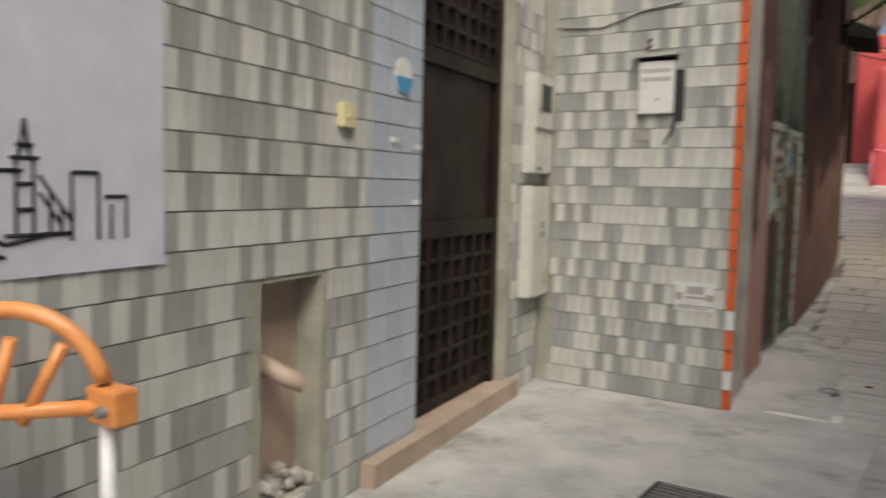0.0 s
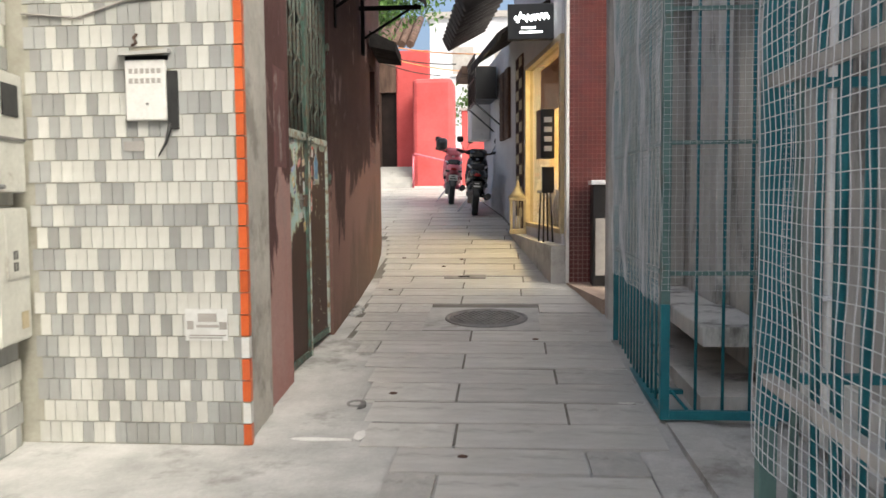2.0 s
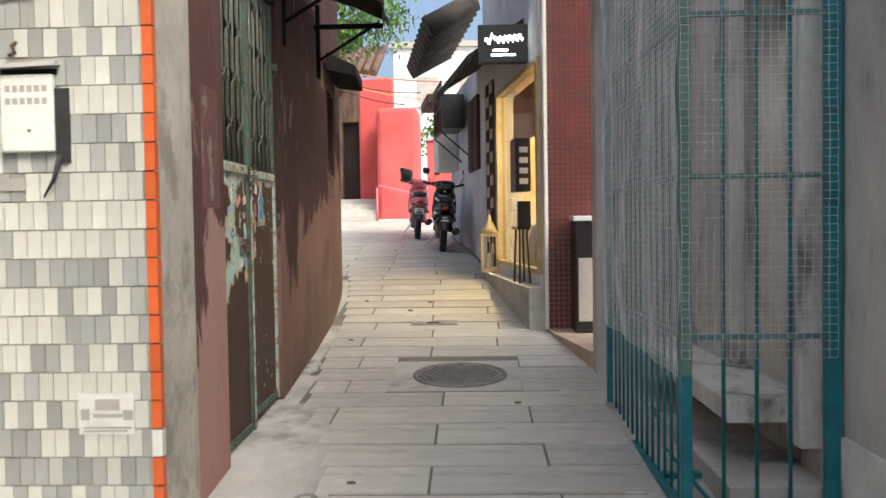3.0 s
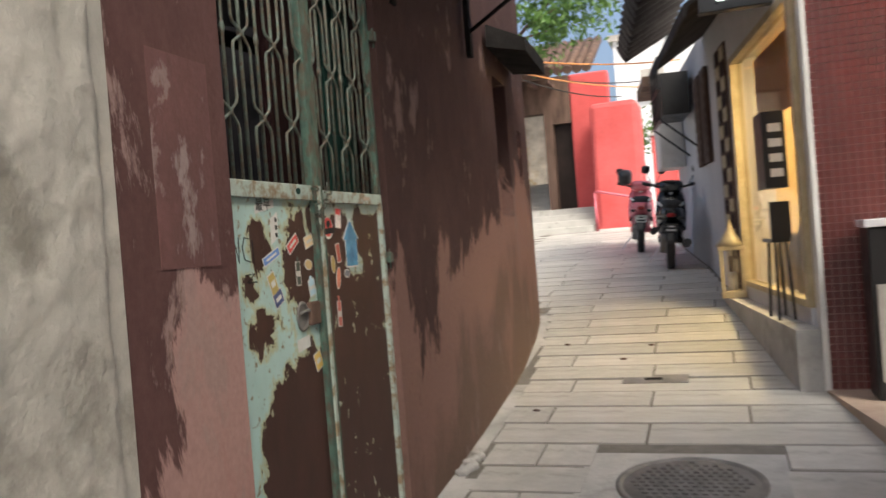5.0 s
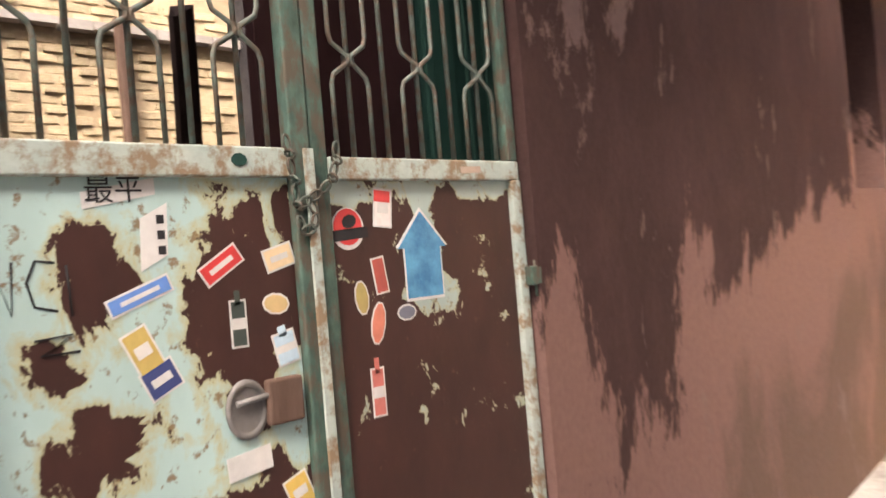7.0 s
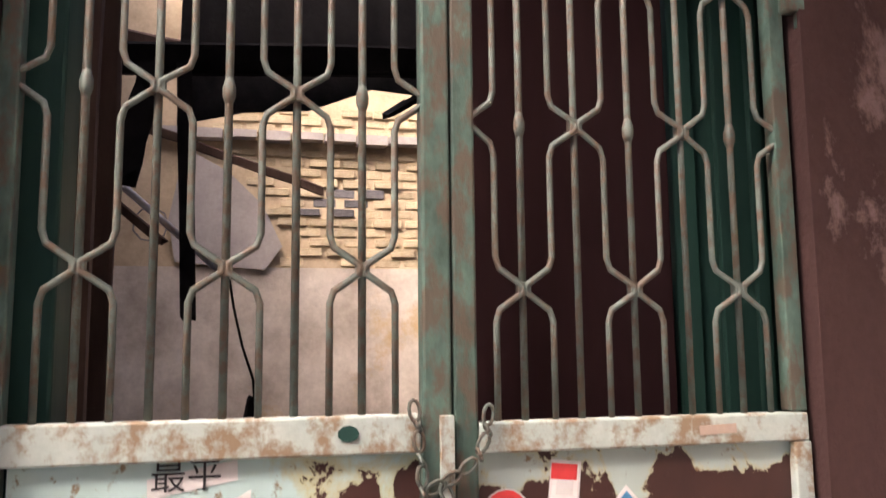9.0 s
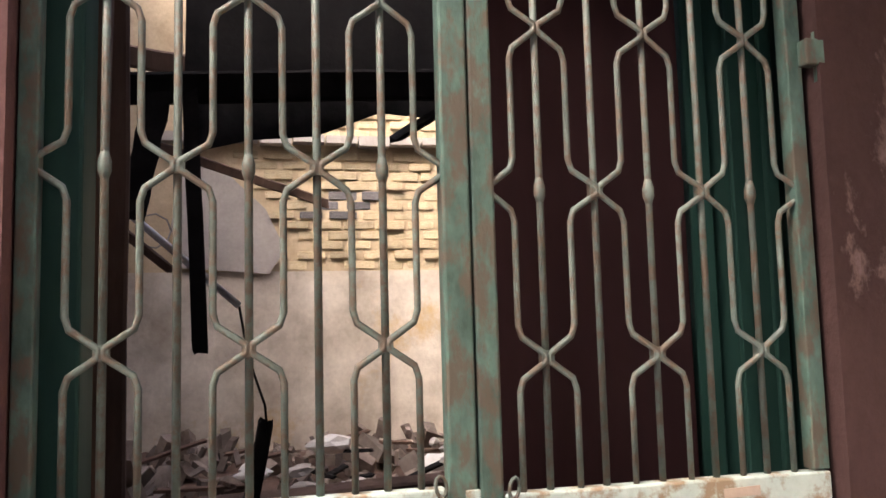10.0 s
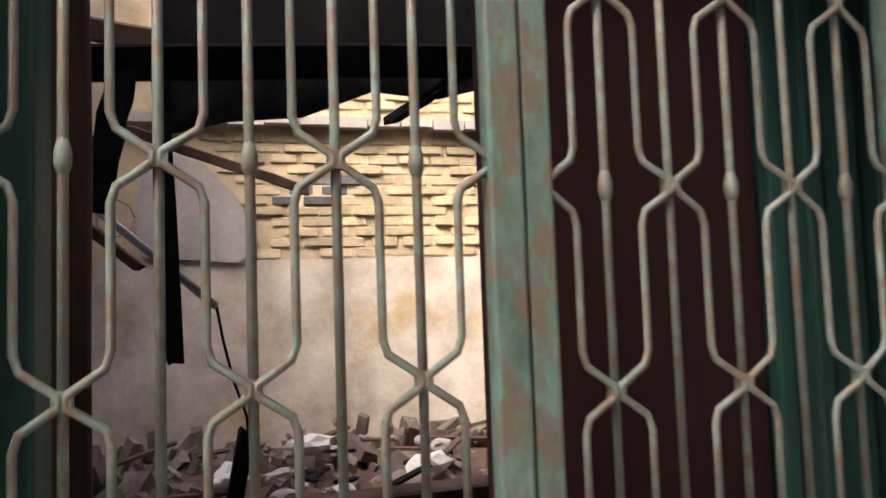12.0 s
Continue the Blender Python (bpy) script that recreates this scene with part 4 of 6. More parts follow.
# rough grey plaster skin with a torn edge over the pink wall
verts, faces = [], []
nz, ny = 150, 26
for j in range(nz + 1):
    z = -0.05 + 3.6 * j / nz
    far_edge = 5.765 + 0.045 * noise.noise(Vector((1, 2, z * 1.4))) + 0.02 * noise.noise(Vector((4, 2, z * 6)))
    for i in range(ny + 1):
        y = 5.215 + (far_edge - 5.215) * i / ny
        relief = 0.010 * noise.noise(Vector((y * 4, 3, z * 3))) + 0.006 * noise.noise(Vector((y * 13, 8, z * 10))) + 0.003 * noise.noise(Vector((y * 34, 8, z * 30)))
        crack = 0.012 * max(0, 1 - abs(y - 5.66 - 0.035 * noise.noise(Vector((7, 7, z * 3)))) / 0.006)
        verts.append((0.135 - 0.051 * (y - 5.21) + 0.016 + (relief - crack if 0 < i < ny else -0.022), y, z))
for j in range(nz):
    for i in range(ny):
        a = j * (ny + 1) + i
        faces.append((a, a + 1, a + ny + 2, a + ny + 1))
me = bpy.data.meshes.new("plaster_skin")
me.from_pydata(verts, [], faces)
me.materials.append(M["grey_plaster"])
for p in me.polygons:
    p.use_smooth = True
part("plaster_skin", me, "grey_plaster", wall_pier, "lumpy grey plaster with a long crack")

# plaster patches on the red wall
part("cement_patch", prism(bmesh.new(), [(0.09, 5.98), (0.1008, 5.98), (0.0938, 6.27), (0.09, 6.27)], 1.50, 2.12), "cement", wall_gate_side, "grey cement patch with red showing through")

# ---- tiled house details ----
TW, TH = 0.0605, 0.1165
bm = B(-0.0285, 0.0285, -0.004, 0.004, -0.0555, 0.0555)
TILE = mesh("tile", bm, "tile")
BLUE = mesh("blue_tile", B(-0.072, 0.072, -0.004, 0.004, -0.0555, 0.0555), "blue_tile")
TRIM = mesh("trim_tile", B(-0.021, 0.021, -0.02, 0.02, -0.055, 0.055), "orange_tile")
TRIMW = mesh("trim_tile_pale", B(-0.021, 0.021, -0.02, 0.02, -0.055, 0.055), "white")


def piece(name, me, parent, p, turn=0.0, scale=(1, 1, 1)):
    ob = new(name, me)
    ob.parent = parent
    ob.matrix_basis = Matrix.LocRotScale(p, Euler((0, 0, turn)), scale)
    return ob


def loose(bm, m):
    q = bmesh.ops.create_cube(bm, size=1.0)
    bmesh.ops.transform(bm, matrix=m, verts=q["verts"])


def tile_rows(parent, at, turn, s0, s1, z0, z1, near, skip):
    """Running-bond tiles; those within near (s0, s1, z0, z1) are pieces, the rest one sheet."""
    verts, faces = [], []
    row, z = 0, z0
    rot = Euler((0, 0, turn)).to_matrix()
    while z < z1:
        s = s0 + (TW / 2 if row % 2 else 0)
        while s < s1 - 0.02:
            if not skip(s, z):
                p = at(s + TW / 2, z + TH / 2)
                p = p + rot @ Vector((0, random.uniform(-0.0012, 0.0012), 0))
                if near[0] < s < near[1] and near[2] < z < near[3]:
                    piece("tile", TILE, parent, p, turn + random.uniform(-0.006, 0.006))
                else:
                    b = len(verts)
                    for v in TILE.vertices:
                        verts.append(p + rot @ v.co)
                    for f in TILE.polygons:
                        faces.append([b + i for i in f.vertices])
            s += TW
        z += TH
        row += 1
    me = bpy.data.meshes.new("tile_sheet")
    me.from_pydata(verts, [], faces)
    me.materials.append(M["tile_set"])
    ob = new("tile_sheet", me)
    ob.parent = parent
    return tagged(ob, "rows of small grey and white glazed tiles", kind="stuff")


WT = math.atan2(WD.y, WD.x)
tile_rows(wall_west, lambda s, z: wall_frame(s, 0.003, z), WT, 0.0, 3.02, 0.0, 3.4, (1.93, 3.0, 0.5, 2.2),
          lambda s, z: (2.26 < s < 2.73 and 0.05 < z < 0.9) or (s < 1.85 and 1.06 < z < 2.5))
tile_rows(wall_west, lambda s, z: wall_frame(s, 0.023, z), WT, 4.64, 5.14, 0.0, 3.4, (9, 9, 9, 9), lambda s, z: random.random() < 0.03)
tile_rows(wall_north, lambda s, z: Vector((s, 5.197, z)), 0.0, -1.0, 0.125, 0.0, 3.4, (-1.1, 0.2, 0.3, 2.2), lambda s, z: -0.47 < s < -0.25 and 1.70 < z < 2.0)
for k in range(30):
    for j in range(3):
        piece("blue_tile", BLUE, wall_west, wall_frame(3.04 + 0.075 + 0.15 * j, 0.004, TH * (k + 0.5)), WT)
for k in range(30):
    piece("trim_tile", TRIMW if k in (1, 4) else TRIM, wall_north, (0.154, 5.205, TH * (k + 0.5)))

door = thing("entrance_door", wall_frame(4.05, -0.1, 0.1), "dark brown metal door with lattice panels, shut", "door")
bm = bmesh.new()
wall_box(bm, 3.492, 4.62, -0.12, -0.08, 0.1, 2.54)
part("door_leaf", bm, "door_brown", door)
for z0, z1, nr in ((0.16, 1.0, 7), (1.95, 2.5, 5)):
    for i in range(nr + 1):
        z = z0 + (z1 - z0) * i / nr
        bm = bmesh.new()
        wall_box(bm, 3.55, 4.56, -0.079, -0.06, z - 0.012, z + 0.012)
        part("lattice_bar", bm, "door_brown", door)
    for i in range(8):
        s = 3.57 + i * 0.14
        bm = bmesh.new()
        wall_box(bm, s - 0.012, s + 0.012, -0.079, -0.055, z0, z1)
        part("lattice_bar", bm, "door_brown", door)
for s0, s1, z0, z1 in ((3.493, 3.55, 0.1, 2.54), (4.56, 4.62, 0.1, 2.54), (3.55, 4.56, 1.0, 1.08), (3.55, 4.56, 1.85, 1.93)):
    bm = bmesh.new()
    wall_box(bm, s0, s1, -0.079, -0.05, z0, z1)
    part("door_rail", bm, "door_brown", door)
bm = bmesh.new()
wall_box(bm, 3.0, 4.72, -0.1, 0.075, -0.05, 0.1)
setting("doorstep", bm, "kerb", "pink granite doorstep edging", "step")

# meters and boxes
for z0, z1, win in ((0.585, 1.27, False), (1.345, 1.95, True)):
    mb = thing("meter_box", wall_frame(4.9, 0.03, z0), "cream metal meter cabinet on the tiled pilaster", "meter box", "meter cabinets")
    bm = bmesh.new()
    wall_box(bm, 4.78, 5.12, 0.024, 0.11, z0, z1)
    bmesh.ops.bevel(bm, geom=bm.edges[:], offset=0.008, segments=2, affect="EDGES")
    part("cabinet", bm, "meter", mb)
    bm = bmesh.new()
    if win:
        wall_box(bm, 4.88, 5.05, 0.111, 0.117, z1 - 0.22, z1 - 0.06)
        part("meter_window", bm, "black", mb, "dark glazed meter window")
        bm = bmesh.new()
        wall_box(bm, 4.78, 5.12, 0.1105, 0.118, z1 - 0.34, z1 - 0.325)
        part("seam", bm, "iron", mb)
        part("lock", T([wall_frame(4.82, 0.11, z0 + 0.03), wall_frame(4.82, 0.14, z0 + 0.03)], 0.012), "iron", mb)
    else:
        wall_box(bm, 4.86, 5.09, 0.111, 0.116, z0 + 0.33, z1 - 0.03)
        part("cabinet_door", bm, "meter", mb)
        for k in range(4):
            bm = bmesh.new()
            wall_box(bm, 4.93 + 0.03 * (k % 2), 4.945 + 0.03 * (k % 2), 0.1165, 0.118, z1 - 0.26 - 0.06 * (k // 2), z1 - 0.215 - 0.06 * (k // 2))
            part("number_bar", bm, "ink", mb)
        bm = bmesh.new()
        wall_box(bm, 5.0, 5.08, 0.111, 0.113, z0 + 0.06, z0 + 0.15)
        part("plate", bm, "gold", mb)

eb = thing("mail_box", (-0.335, 5.15, 1.71), "white metal box let into the tiled wall", "box")
part("case", B(-0.443, -0.227, 5.165, 5.198, 1.714, 2.026, bevel=0.008), "white", eb)
part("hood", prism(bmesh.new(), [(-0.48, 5.14), (-0.2, 5.14), (-0.2, 5.199), (-0.48, 5.199)], [2.045, 2.055, 2.065, 2.055], [2.06, 2.075, 2.085, 2.07]), "concrete", eb, "crumbling cement lip")
# near-black strip paints the shadow under the cement lip
part("shadow_strip", B(-0.45, -0.22, 5.19, 5.1985, 2.026, 2.05), "char_and_shade", eb)
for r in range(2):
    for c in range(6):
        x, z = -0.42 + 0.03 * c, 1.955 - 0.05 * r
        part("character_bar", B(x, x + 0.02, 5.1635, 5.1648, z, z + 0.026), "patch", eb)
part("keyhole", T([(-0.325, 5.166, 1.80), (-0.325, 5.160, 1.80)], 0.007), "iron", eb)
part("tape_strip", prism(bmesh.new(), [(-0.226, 5.18), (-0.17, 5.18), (-0.17, 5.196), (-0.226, 5.196)], 1.67, 1.97), "rubber", eb, "dark grey tape strip")
part("tape_tail", T([(-0.21, 5.18, 1.70), (-0.235, 5.17, 1.60), (-0.275, 5.165, 1.53)], 0.012, 5, 0.004), "rubber", eb, "curling grey strip")
solid("wall_label", B(-0.47, -0.36, 5.187, 5.191, 1.56, 1.61), "patch", "small faded metal plate on the tiles", "label")
stk = thing("paper_sticker", (-0.07, 5.19, 0.65), "torn white advert sticker with black codes", "sticker")
part("sheet", B(-0.17, 0.06, 5.1885, 5.1905, 0.56, 0.73), "paper", stk)
for x0, x1, z0, z1 in ((-0.16, -0.125, 0.62, 0.665), (0.015, 0.055, 0.62, 0.66), (-0.10, 0.0, 0.66, 0.705), (-0.11, 0.01, 0.63, 0.645), (-0.15, 0.05, 0.585, 0.592), (-0.15, 0.03, 0.572, 0.578)):
    part("code_bar", B(x0, x1, 5.1868, 5.188, z0, z1), "patch", stk)
solid("hook", T([(-0.385, 5.195, 2.16), (-0.39, 5.17, 2.14), (-0.375, 5.165, 2.11), (-0.40, 5.17, 2.10)], 0.008), "timber", "rusty hook in the tiled wall", "hook")
solid("wall_cable", T([(-1.0, 5.185, 2.28), (-0.7, 5.183, 2.25), (-0.45, 5.183, 2.33), (-0.2, 5.183, 2.36)], 0.006), "patch", "thin grey cable across the tiles", "cable")

ps = thing("poster", wall_frame(1.0, 0.0, 1.02), "pale lilac vinyl poster with black line drawing", "poster")
bm = bmesh.new()
wall_box(bm, -1.2, 1.905, 0.009, 0.013, 1.02, 2.9)
part("sheet", bm, "poster", ps)


def ink_line(s0, z0, s1, z1, w=0.010):
    s0, s1 = [1.6 - (1.6 - s) * 0.75 if s < 1.6 else s for s in (s0, s1)]
    a, b = wall_frame(s0, 0.0135, z0), wall_frame(s1, 0.0135, z1)
    bm = T([a, b], w / 2, 4)
    part("drawn_line", bm, "ink", ps)


for s0, z0, s1, z1 in ((1.20, 1.27, 1.42, 1.27), (1.2, 1.16, 1.36, 1.10), (1.36, 1.10, 1.52, 1.12), (1.36, 1.12, 1.60, 1.12), (1.40, 1.12, 1.40, 1.30), (1.46, 1.12, 1.46, 1.30), (1.38, 1.30, 1.48, 1.30),
                       (1.40, 1.33, 1.46, 1.33), (1.41, 1.30, 1.43, 1.39), (1.45, 1.30, 1.43, 1.39), (1.40, 1.24, 1.46, 1.24), (1.40, 1.18, 1.46, 1.18), (1.48, 1.26, 1.60, 1.15), (1.60, 1.15, 1.60, 1.12),
                       (1.48, 1.22, 1.56, 1.14), (1.52, 1.22, 1.52, 1.12), (1.56, 1.19, 1.56, 1.12), (1.60, 1.27, 1.60, 1.10), (1.60, 1.27, 1.68, 1.27), (1.68, 1.27, 1.68, 1.10), (1.70, 1.21, 1.77, 1.21), (1.77, 1.21, 1.77, 1.10), (1.72, 1.19, 1.72, 1.10),
                       (1.2, 1.10, 1.36, 1.07), (1.22, 1.06, 1.34, 1.08)):
    ink_line(s0, z0, s1, z1)

sg = thing("round_sign", wall_frame(3.3, 0, 1.7), "round white and blue enamel sign on blue tiles", "sign")
for z0, name, mat, r0, r1 in ((1.725, "disc", "white", 0.07, 0.0),):
    part(name, T([wall_frame(3.30, 0.008, 1.73), wall_frame(3.30, 0.014, 1.73)], 0.078, 24), mat, sg)
M["sky_blue"] = plain("sky_blue_enamel", (0.05, 0.28, 0.52), 0.35)
bm = T([wall_frame(3.30, 0.0145, 1.73), wall_frame(3.30, 0.017, 1.73)], 0.078, 24)
for v in bm.verts:
    v.co.z = min(v.co.z, 1.725)
part("lower_half", bm, "sky_blue", sg, "blue lower half")
sw = thing("bell_switch", wall_frame(2.83, 0, 1.5), "yellowed plastic bell switch on the wall", "switch")
bm = bmesh.new()
wall_box(bm, 2.785, 2.885, 0.008, 0.035, 1.47, 1.565)
bmesh.ops.bevel(bm, geom=bm.edges[:], offset=0.006, segments=2, affect="EDGES")
M["cream"] = plain("cream_plastic", (0.62, 0.56, 0.33), 0.45)
part("plate", bm, "cream", sw)
part("button", T([wall_frame(2.835, 0.035, 1.515), wall_frame(2.835, 0.041, 1.515)], 0.014), "cream", sw)
for s, z in ((3.2, 1.44), (3.42, 1.42), (3.42, 1.17)):
    bm = bmesh.new()
    wall_box(bm, s, s + 0.05, 0.008, 0.018, z, z + 0.022)
    solid("wall_clip", bm, "white", "small white clip on blue tiles", "clip", "wall clips")
solid("wall_pipe", T([wall_frame(2.47, -0.12, 0.62), wall_frame(2.5, -0.02, 0.57), wall_frame(2.54, 0.05, 0.54)], 0.035, 12), "kerb", "broken pink drain pipe stub in the wall niche", "pipe")
bm = bmesh.new()
for k in range(40):
    p = wall_frame(random.uniform(2.37, 2.69), random.uniform(-0.11, -0.02), 0.12 + random.uniform(0, 0.08))
    q = bmesh.ops.create_icosphere(bm, subdivisions=1, radius=random.uniform(0.012, 0.04))
    bmesh.ops.translate(bm, verts=q["verts"], vec=p)
solid("niche_rubble", bm, "grey_plaster", "crumbled plaster lying in the wall niche", "rubble", "", "stuff")
bm = bmesh.new()
wall_box(bm, 2.352, 2.708, -0.129, -0.115, 0.12, 0.914)
setting("niche_back", bm, "kerb", "exposed brown brick back of the niche", "wall")

# orange rack with clamp
RK, RC = Vector((0.832, 0.554, 0)), Vector((-0.34, 1.335, 0.782))
rack = thing("barrier", (-0.34, 1.335, 0), "orange painted tubular barrier with grey steel legs", "barrier")


def rk(a, z):
    return RC + RK * a + Vector((0, 0, z))


part("hoop", T([rk(0.2 * math.cos(radians(a)), 0.2 * math.sin(radians(a))) for a in range(15, 166, 10)], 0.019, 10), "orange", rack)
part("strut", T([rk(0.0, 0.14), rk(-0.04, 0.0), rk(-0.08, -0.06)], 0.015, 8), "orange", rack)
part("cross_tube", T([rk(-0.18, -0.03), rk(0.2, -0.0)], 0.018, 8), "orange", rack)
part("strut", T([rk(0.11, 0.13), rk(0.02, -0.04)], 0.014, 8), "orange", rack)
c = rk(0.21, -0.0)
bm = B(c.x - 0.05, c.x + 0.05, c.y - 0.03, c.y + 0.03, c.z - 0.035, c.z + 0.045, bevel=0.008)
part("clamp", bm, "orange", rack, "orange clamp block")
part("clamp_bolt", T([c + Vector((0.02, -0.05, 0)), c + Vector((0.02, 0.02, 0))], 0.012), "iron", rack)
for a in (0.2, -0.16):
    p = rk(a, -0.03)
    part("leg", T([p, (p.x, p.y, 0.0)], 0.017, 8), "steel", rack, "grey steel leg")

# ---- ground pieces ----
def lane_left(y):
    return float(np.interp(y, [5.2, 5.6, 6.9, 7.6, 9.2, 10.5, 12.4, 13.0, 13.6, 14.5, 23], [0.75, 0.72, 0.5, 0.25, 0.12, 0.06, -0.15, -0.28, -0.8, -1.6, -2.6]))


def lane_right(y):
    return 2.36 if y < 8.5 else 2.17 - 0.145 * (y - 9.97) - (-0.05 if y < 13.7 else 0.03)


bm = B(-0.5, 0.5, -0.5, 0.5, -0.5, 0.5)
for v in bm.verts:
    if v.co.z > 0:
        v.co.x *= 0.993
        v.co.y *= 0.945
PAVER = mesh("paving_slab", bm, "slab")
y, row = 3.33, 0
while y < 22.0:
    d = (0.375 if y < 10 else 0.325 if y < 13 else 0.29) + random.uniform(-0.02, 0.02)
    yc = y + d / 2
    tilt = math.atan2(zg(yc + 0.15) - zg(yc - 0.15), 0.3)
    xa, xb = lane_left(yc), lane_right(yc)
    if yc < 5.2:
        xa, xb = 0.95, 2.2
    x = (1.20 if row % 2 else 0.53) - 0.035 * (yc - 6.5) - 2.6
    while x < xb - 0.05:
        L = 1.30 + random.uniform(-0.05, 0.05)
        x0, x1 = max(x, xa), min(x + L, xb)
        hole = x1 > 0.80 and x0 < 1.80 and abs(yc - 8.37) < 0.42
        for p, q in ((x0, min(x1, 0.80)), (max(x0, 1.80), x1)) if hole else ((x0, x1),):
            if q - p > 0.10:
                ob = new("paving_slab", PAVER)
                ob.parent = ground
                ob.matrix_basis = Matrix.LocRotScale(((p + q) / 2, yc, zg(yc) - 0.028 + random.uniform(-0.003, 0.003)), Euler((tilt, random.uniform(-0.004, 0.004), random.uniform(-0.006, 0.006))), (q - p - 0.012, d - 0.012, 0.06))
        x += L
    y += d
    row += 1


def on_lane(bm, yc):
    s = math.atan2(zg(yc + 0.3) - zg(yc - 0.3), 0.6)
    bmesh.ops.transform(bm, matrix=Matrix.Translation((0, yc, zg(yc))) @ Matrix.Rotation(s, 4, "X"), verts=bm.verts)
    return bm


mh = thing("manhole_cover", (1.335, 8.37, 0.19), "round cast iron manhole cover with raised studs", "manhole cover")
part("surround", on_lane(B(0.76, 1.82, -0.46, 0.46, -0.06, -0.001), 8.37), "concrete", mh, "grey cement surround")
bm = bmesh.new()
lathe(bm, 1.335, 0, [(0.375, -0.03), (0.375, 0.010), (0.35, 0.012), (0.345, 0.003), (0.33, 0.003), (0.328, 0.008), (0.01, 0.008)], 40)
part("cover", on_lane(bm, 8.37), "iron", mh)
bm = bmesh.new()
for i in range(-6, 7):
    for j in range(-6, 7):
        px, py = i * 0.048 + (0.024 if j % 2 else 0), j * 0.048
        if px * px + py * py < 0.085:
            box(bm, 1.335 + px - 0.014, 1.335 + px + 0.014, py - 0.011, py + 0.011, 0.006, 0.018)
tagged(part("stud_pattern", on_lane(bm, 8.37), "iron", mh), kind="stuff")
dr = thing("drain_cover", (1.04, 10.36, 0.36), "small stone drain slab with a dark slot", "drain")
part("slab", on_lane(B(0.80, 1.28, -0.10, 0.10, -0.03, 0.006), 10.36), "iron", dr)
# no hole is cut; a near-black bar gives the slot's inner shade
part("slot", on_lane(B(0.96, 1.09, -0.03, 0.02, 0.004, 0.009), 10.36), "char_and_shade", dr)
bm = bmesh.new()
lathe(bm, 0.60, 0, [(0.06, -0.02), (0.06, 0.004), (0.045, 0.004), (0.043, -0.004), (0.005, -0.004)], 20)
solid("small_drain", on_lane(bm, 5.91), "iron", "small round pipe cap in the paving", "drain")
# metal grating, simplified to a rubber-coloured slab with iron ribs
gr = thing("floor_grate", (0.5, 3.55, 0), "dark ribbed metal grating on the concrete", "mat")
part("mat", B(0.22, 0.80, 3.25, 3.82, -0.02, 0.008, bevel=0.006), "rubber", gr)
for k in range(14):
    part("rib", B(0.25, 0.77, 3.28 + 0.038 * k, 3.295 + 0.038 * k, 0.007, 0.014), "iron", gr)


def splash(x, y, rx, ry, name="paint_splash"):
    bm = bmesh.new()
    pts = []
    for k in range(14):
        a = 2 * math.pi * k / 14
        r = 1 + 0.35 * noise.noise(Vector((x * 7 + math.cos(a) * 1.5, y * 7 + math.sin(a) * 1.5, 0)))
        pts.append((x + rx * r * math.cos(a), ry * r * math.sin(a)))
    prism(bm, pts, -0.02, 0.002)
    solid(name, on_lane(bm, y), "white", "dried white paint splash on the paving", "paint", "paint splashes")


for x, y, rx, ry in ((1.98, 5.45, 0.05, 0.09), (1.93, 5.27, 0.07, 0.02), (0.52, 5.3, 0.16, 0.018), (0.72, 5.36, 0.03, 0.08), (2.2, 6.7, 0.16, 0.02), (2.15, 7.9, 0.14, 0.03), (2.25, 6.0, 0.1, 0.02), (2.22, 7.3, 0.08, 0.02)):
    splash(x, y, rx, ry)
for x, y in ((0.28, 9.6), (0.75, 10.9), (0.2, 11.4), (0.95, 11.3), (1.75, 7.55), (1.3, 5.05), (0.8, 6.1)):
    bm = bmesh.new()
    bmesh.ops.create_icosphere(bm, subdivisions=1, radius=0.022)
    bmesh.ops.transform(bm, matrix=Matrix.Translation((x, y, zg(y) + 0.006)) @ Matrix.Diagonal((1.4, 0.8, 0.5, 1)), verts=bm.verts)
    solid("dry_leaf", bm, "timber", "small dry brown leaf on the paving", "leaf", "dry leaves")
for k in range(7):
    bm = bmesh.new()
    bmesh.ops.create_icosphere(bm, subdivisions=1, radius=0.05)
    y = 8.45 + 0.05 * k
    bmesh.ops.transform(bm, matrix=Matrix.Translation((0.09 + 0.02 * (k % 3), y, zg(y) + 0.01)) @ Matrix.Rotation(k, 4, "Z") @ Matrix.Diagonal((1, 0.7, 0.6, 1)), verts=bm.verts)
    solid("stone", bm, "concrete", "loose grey stone against the red wall", "stone", "loose stones")

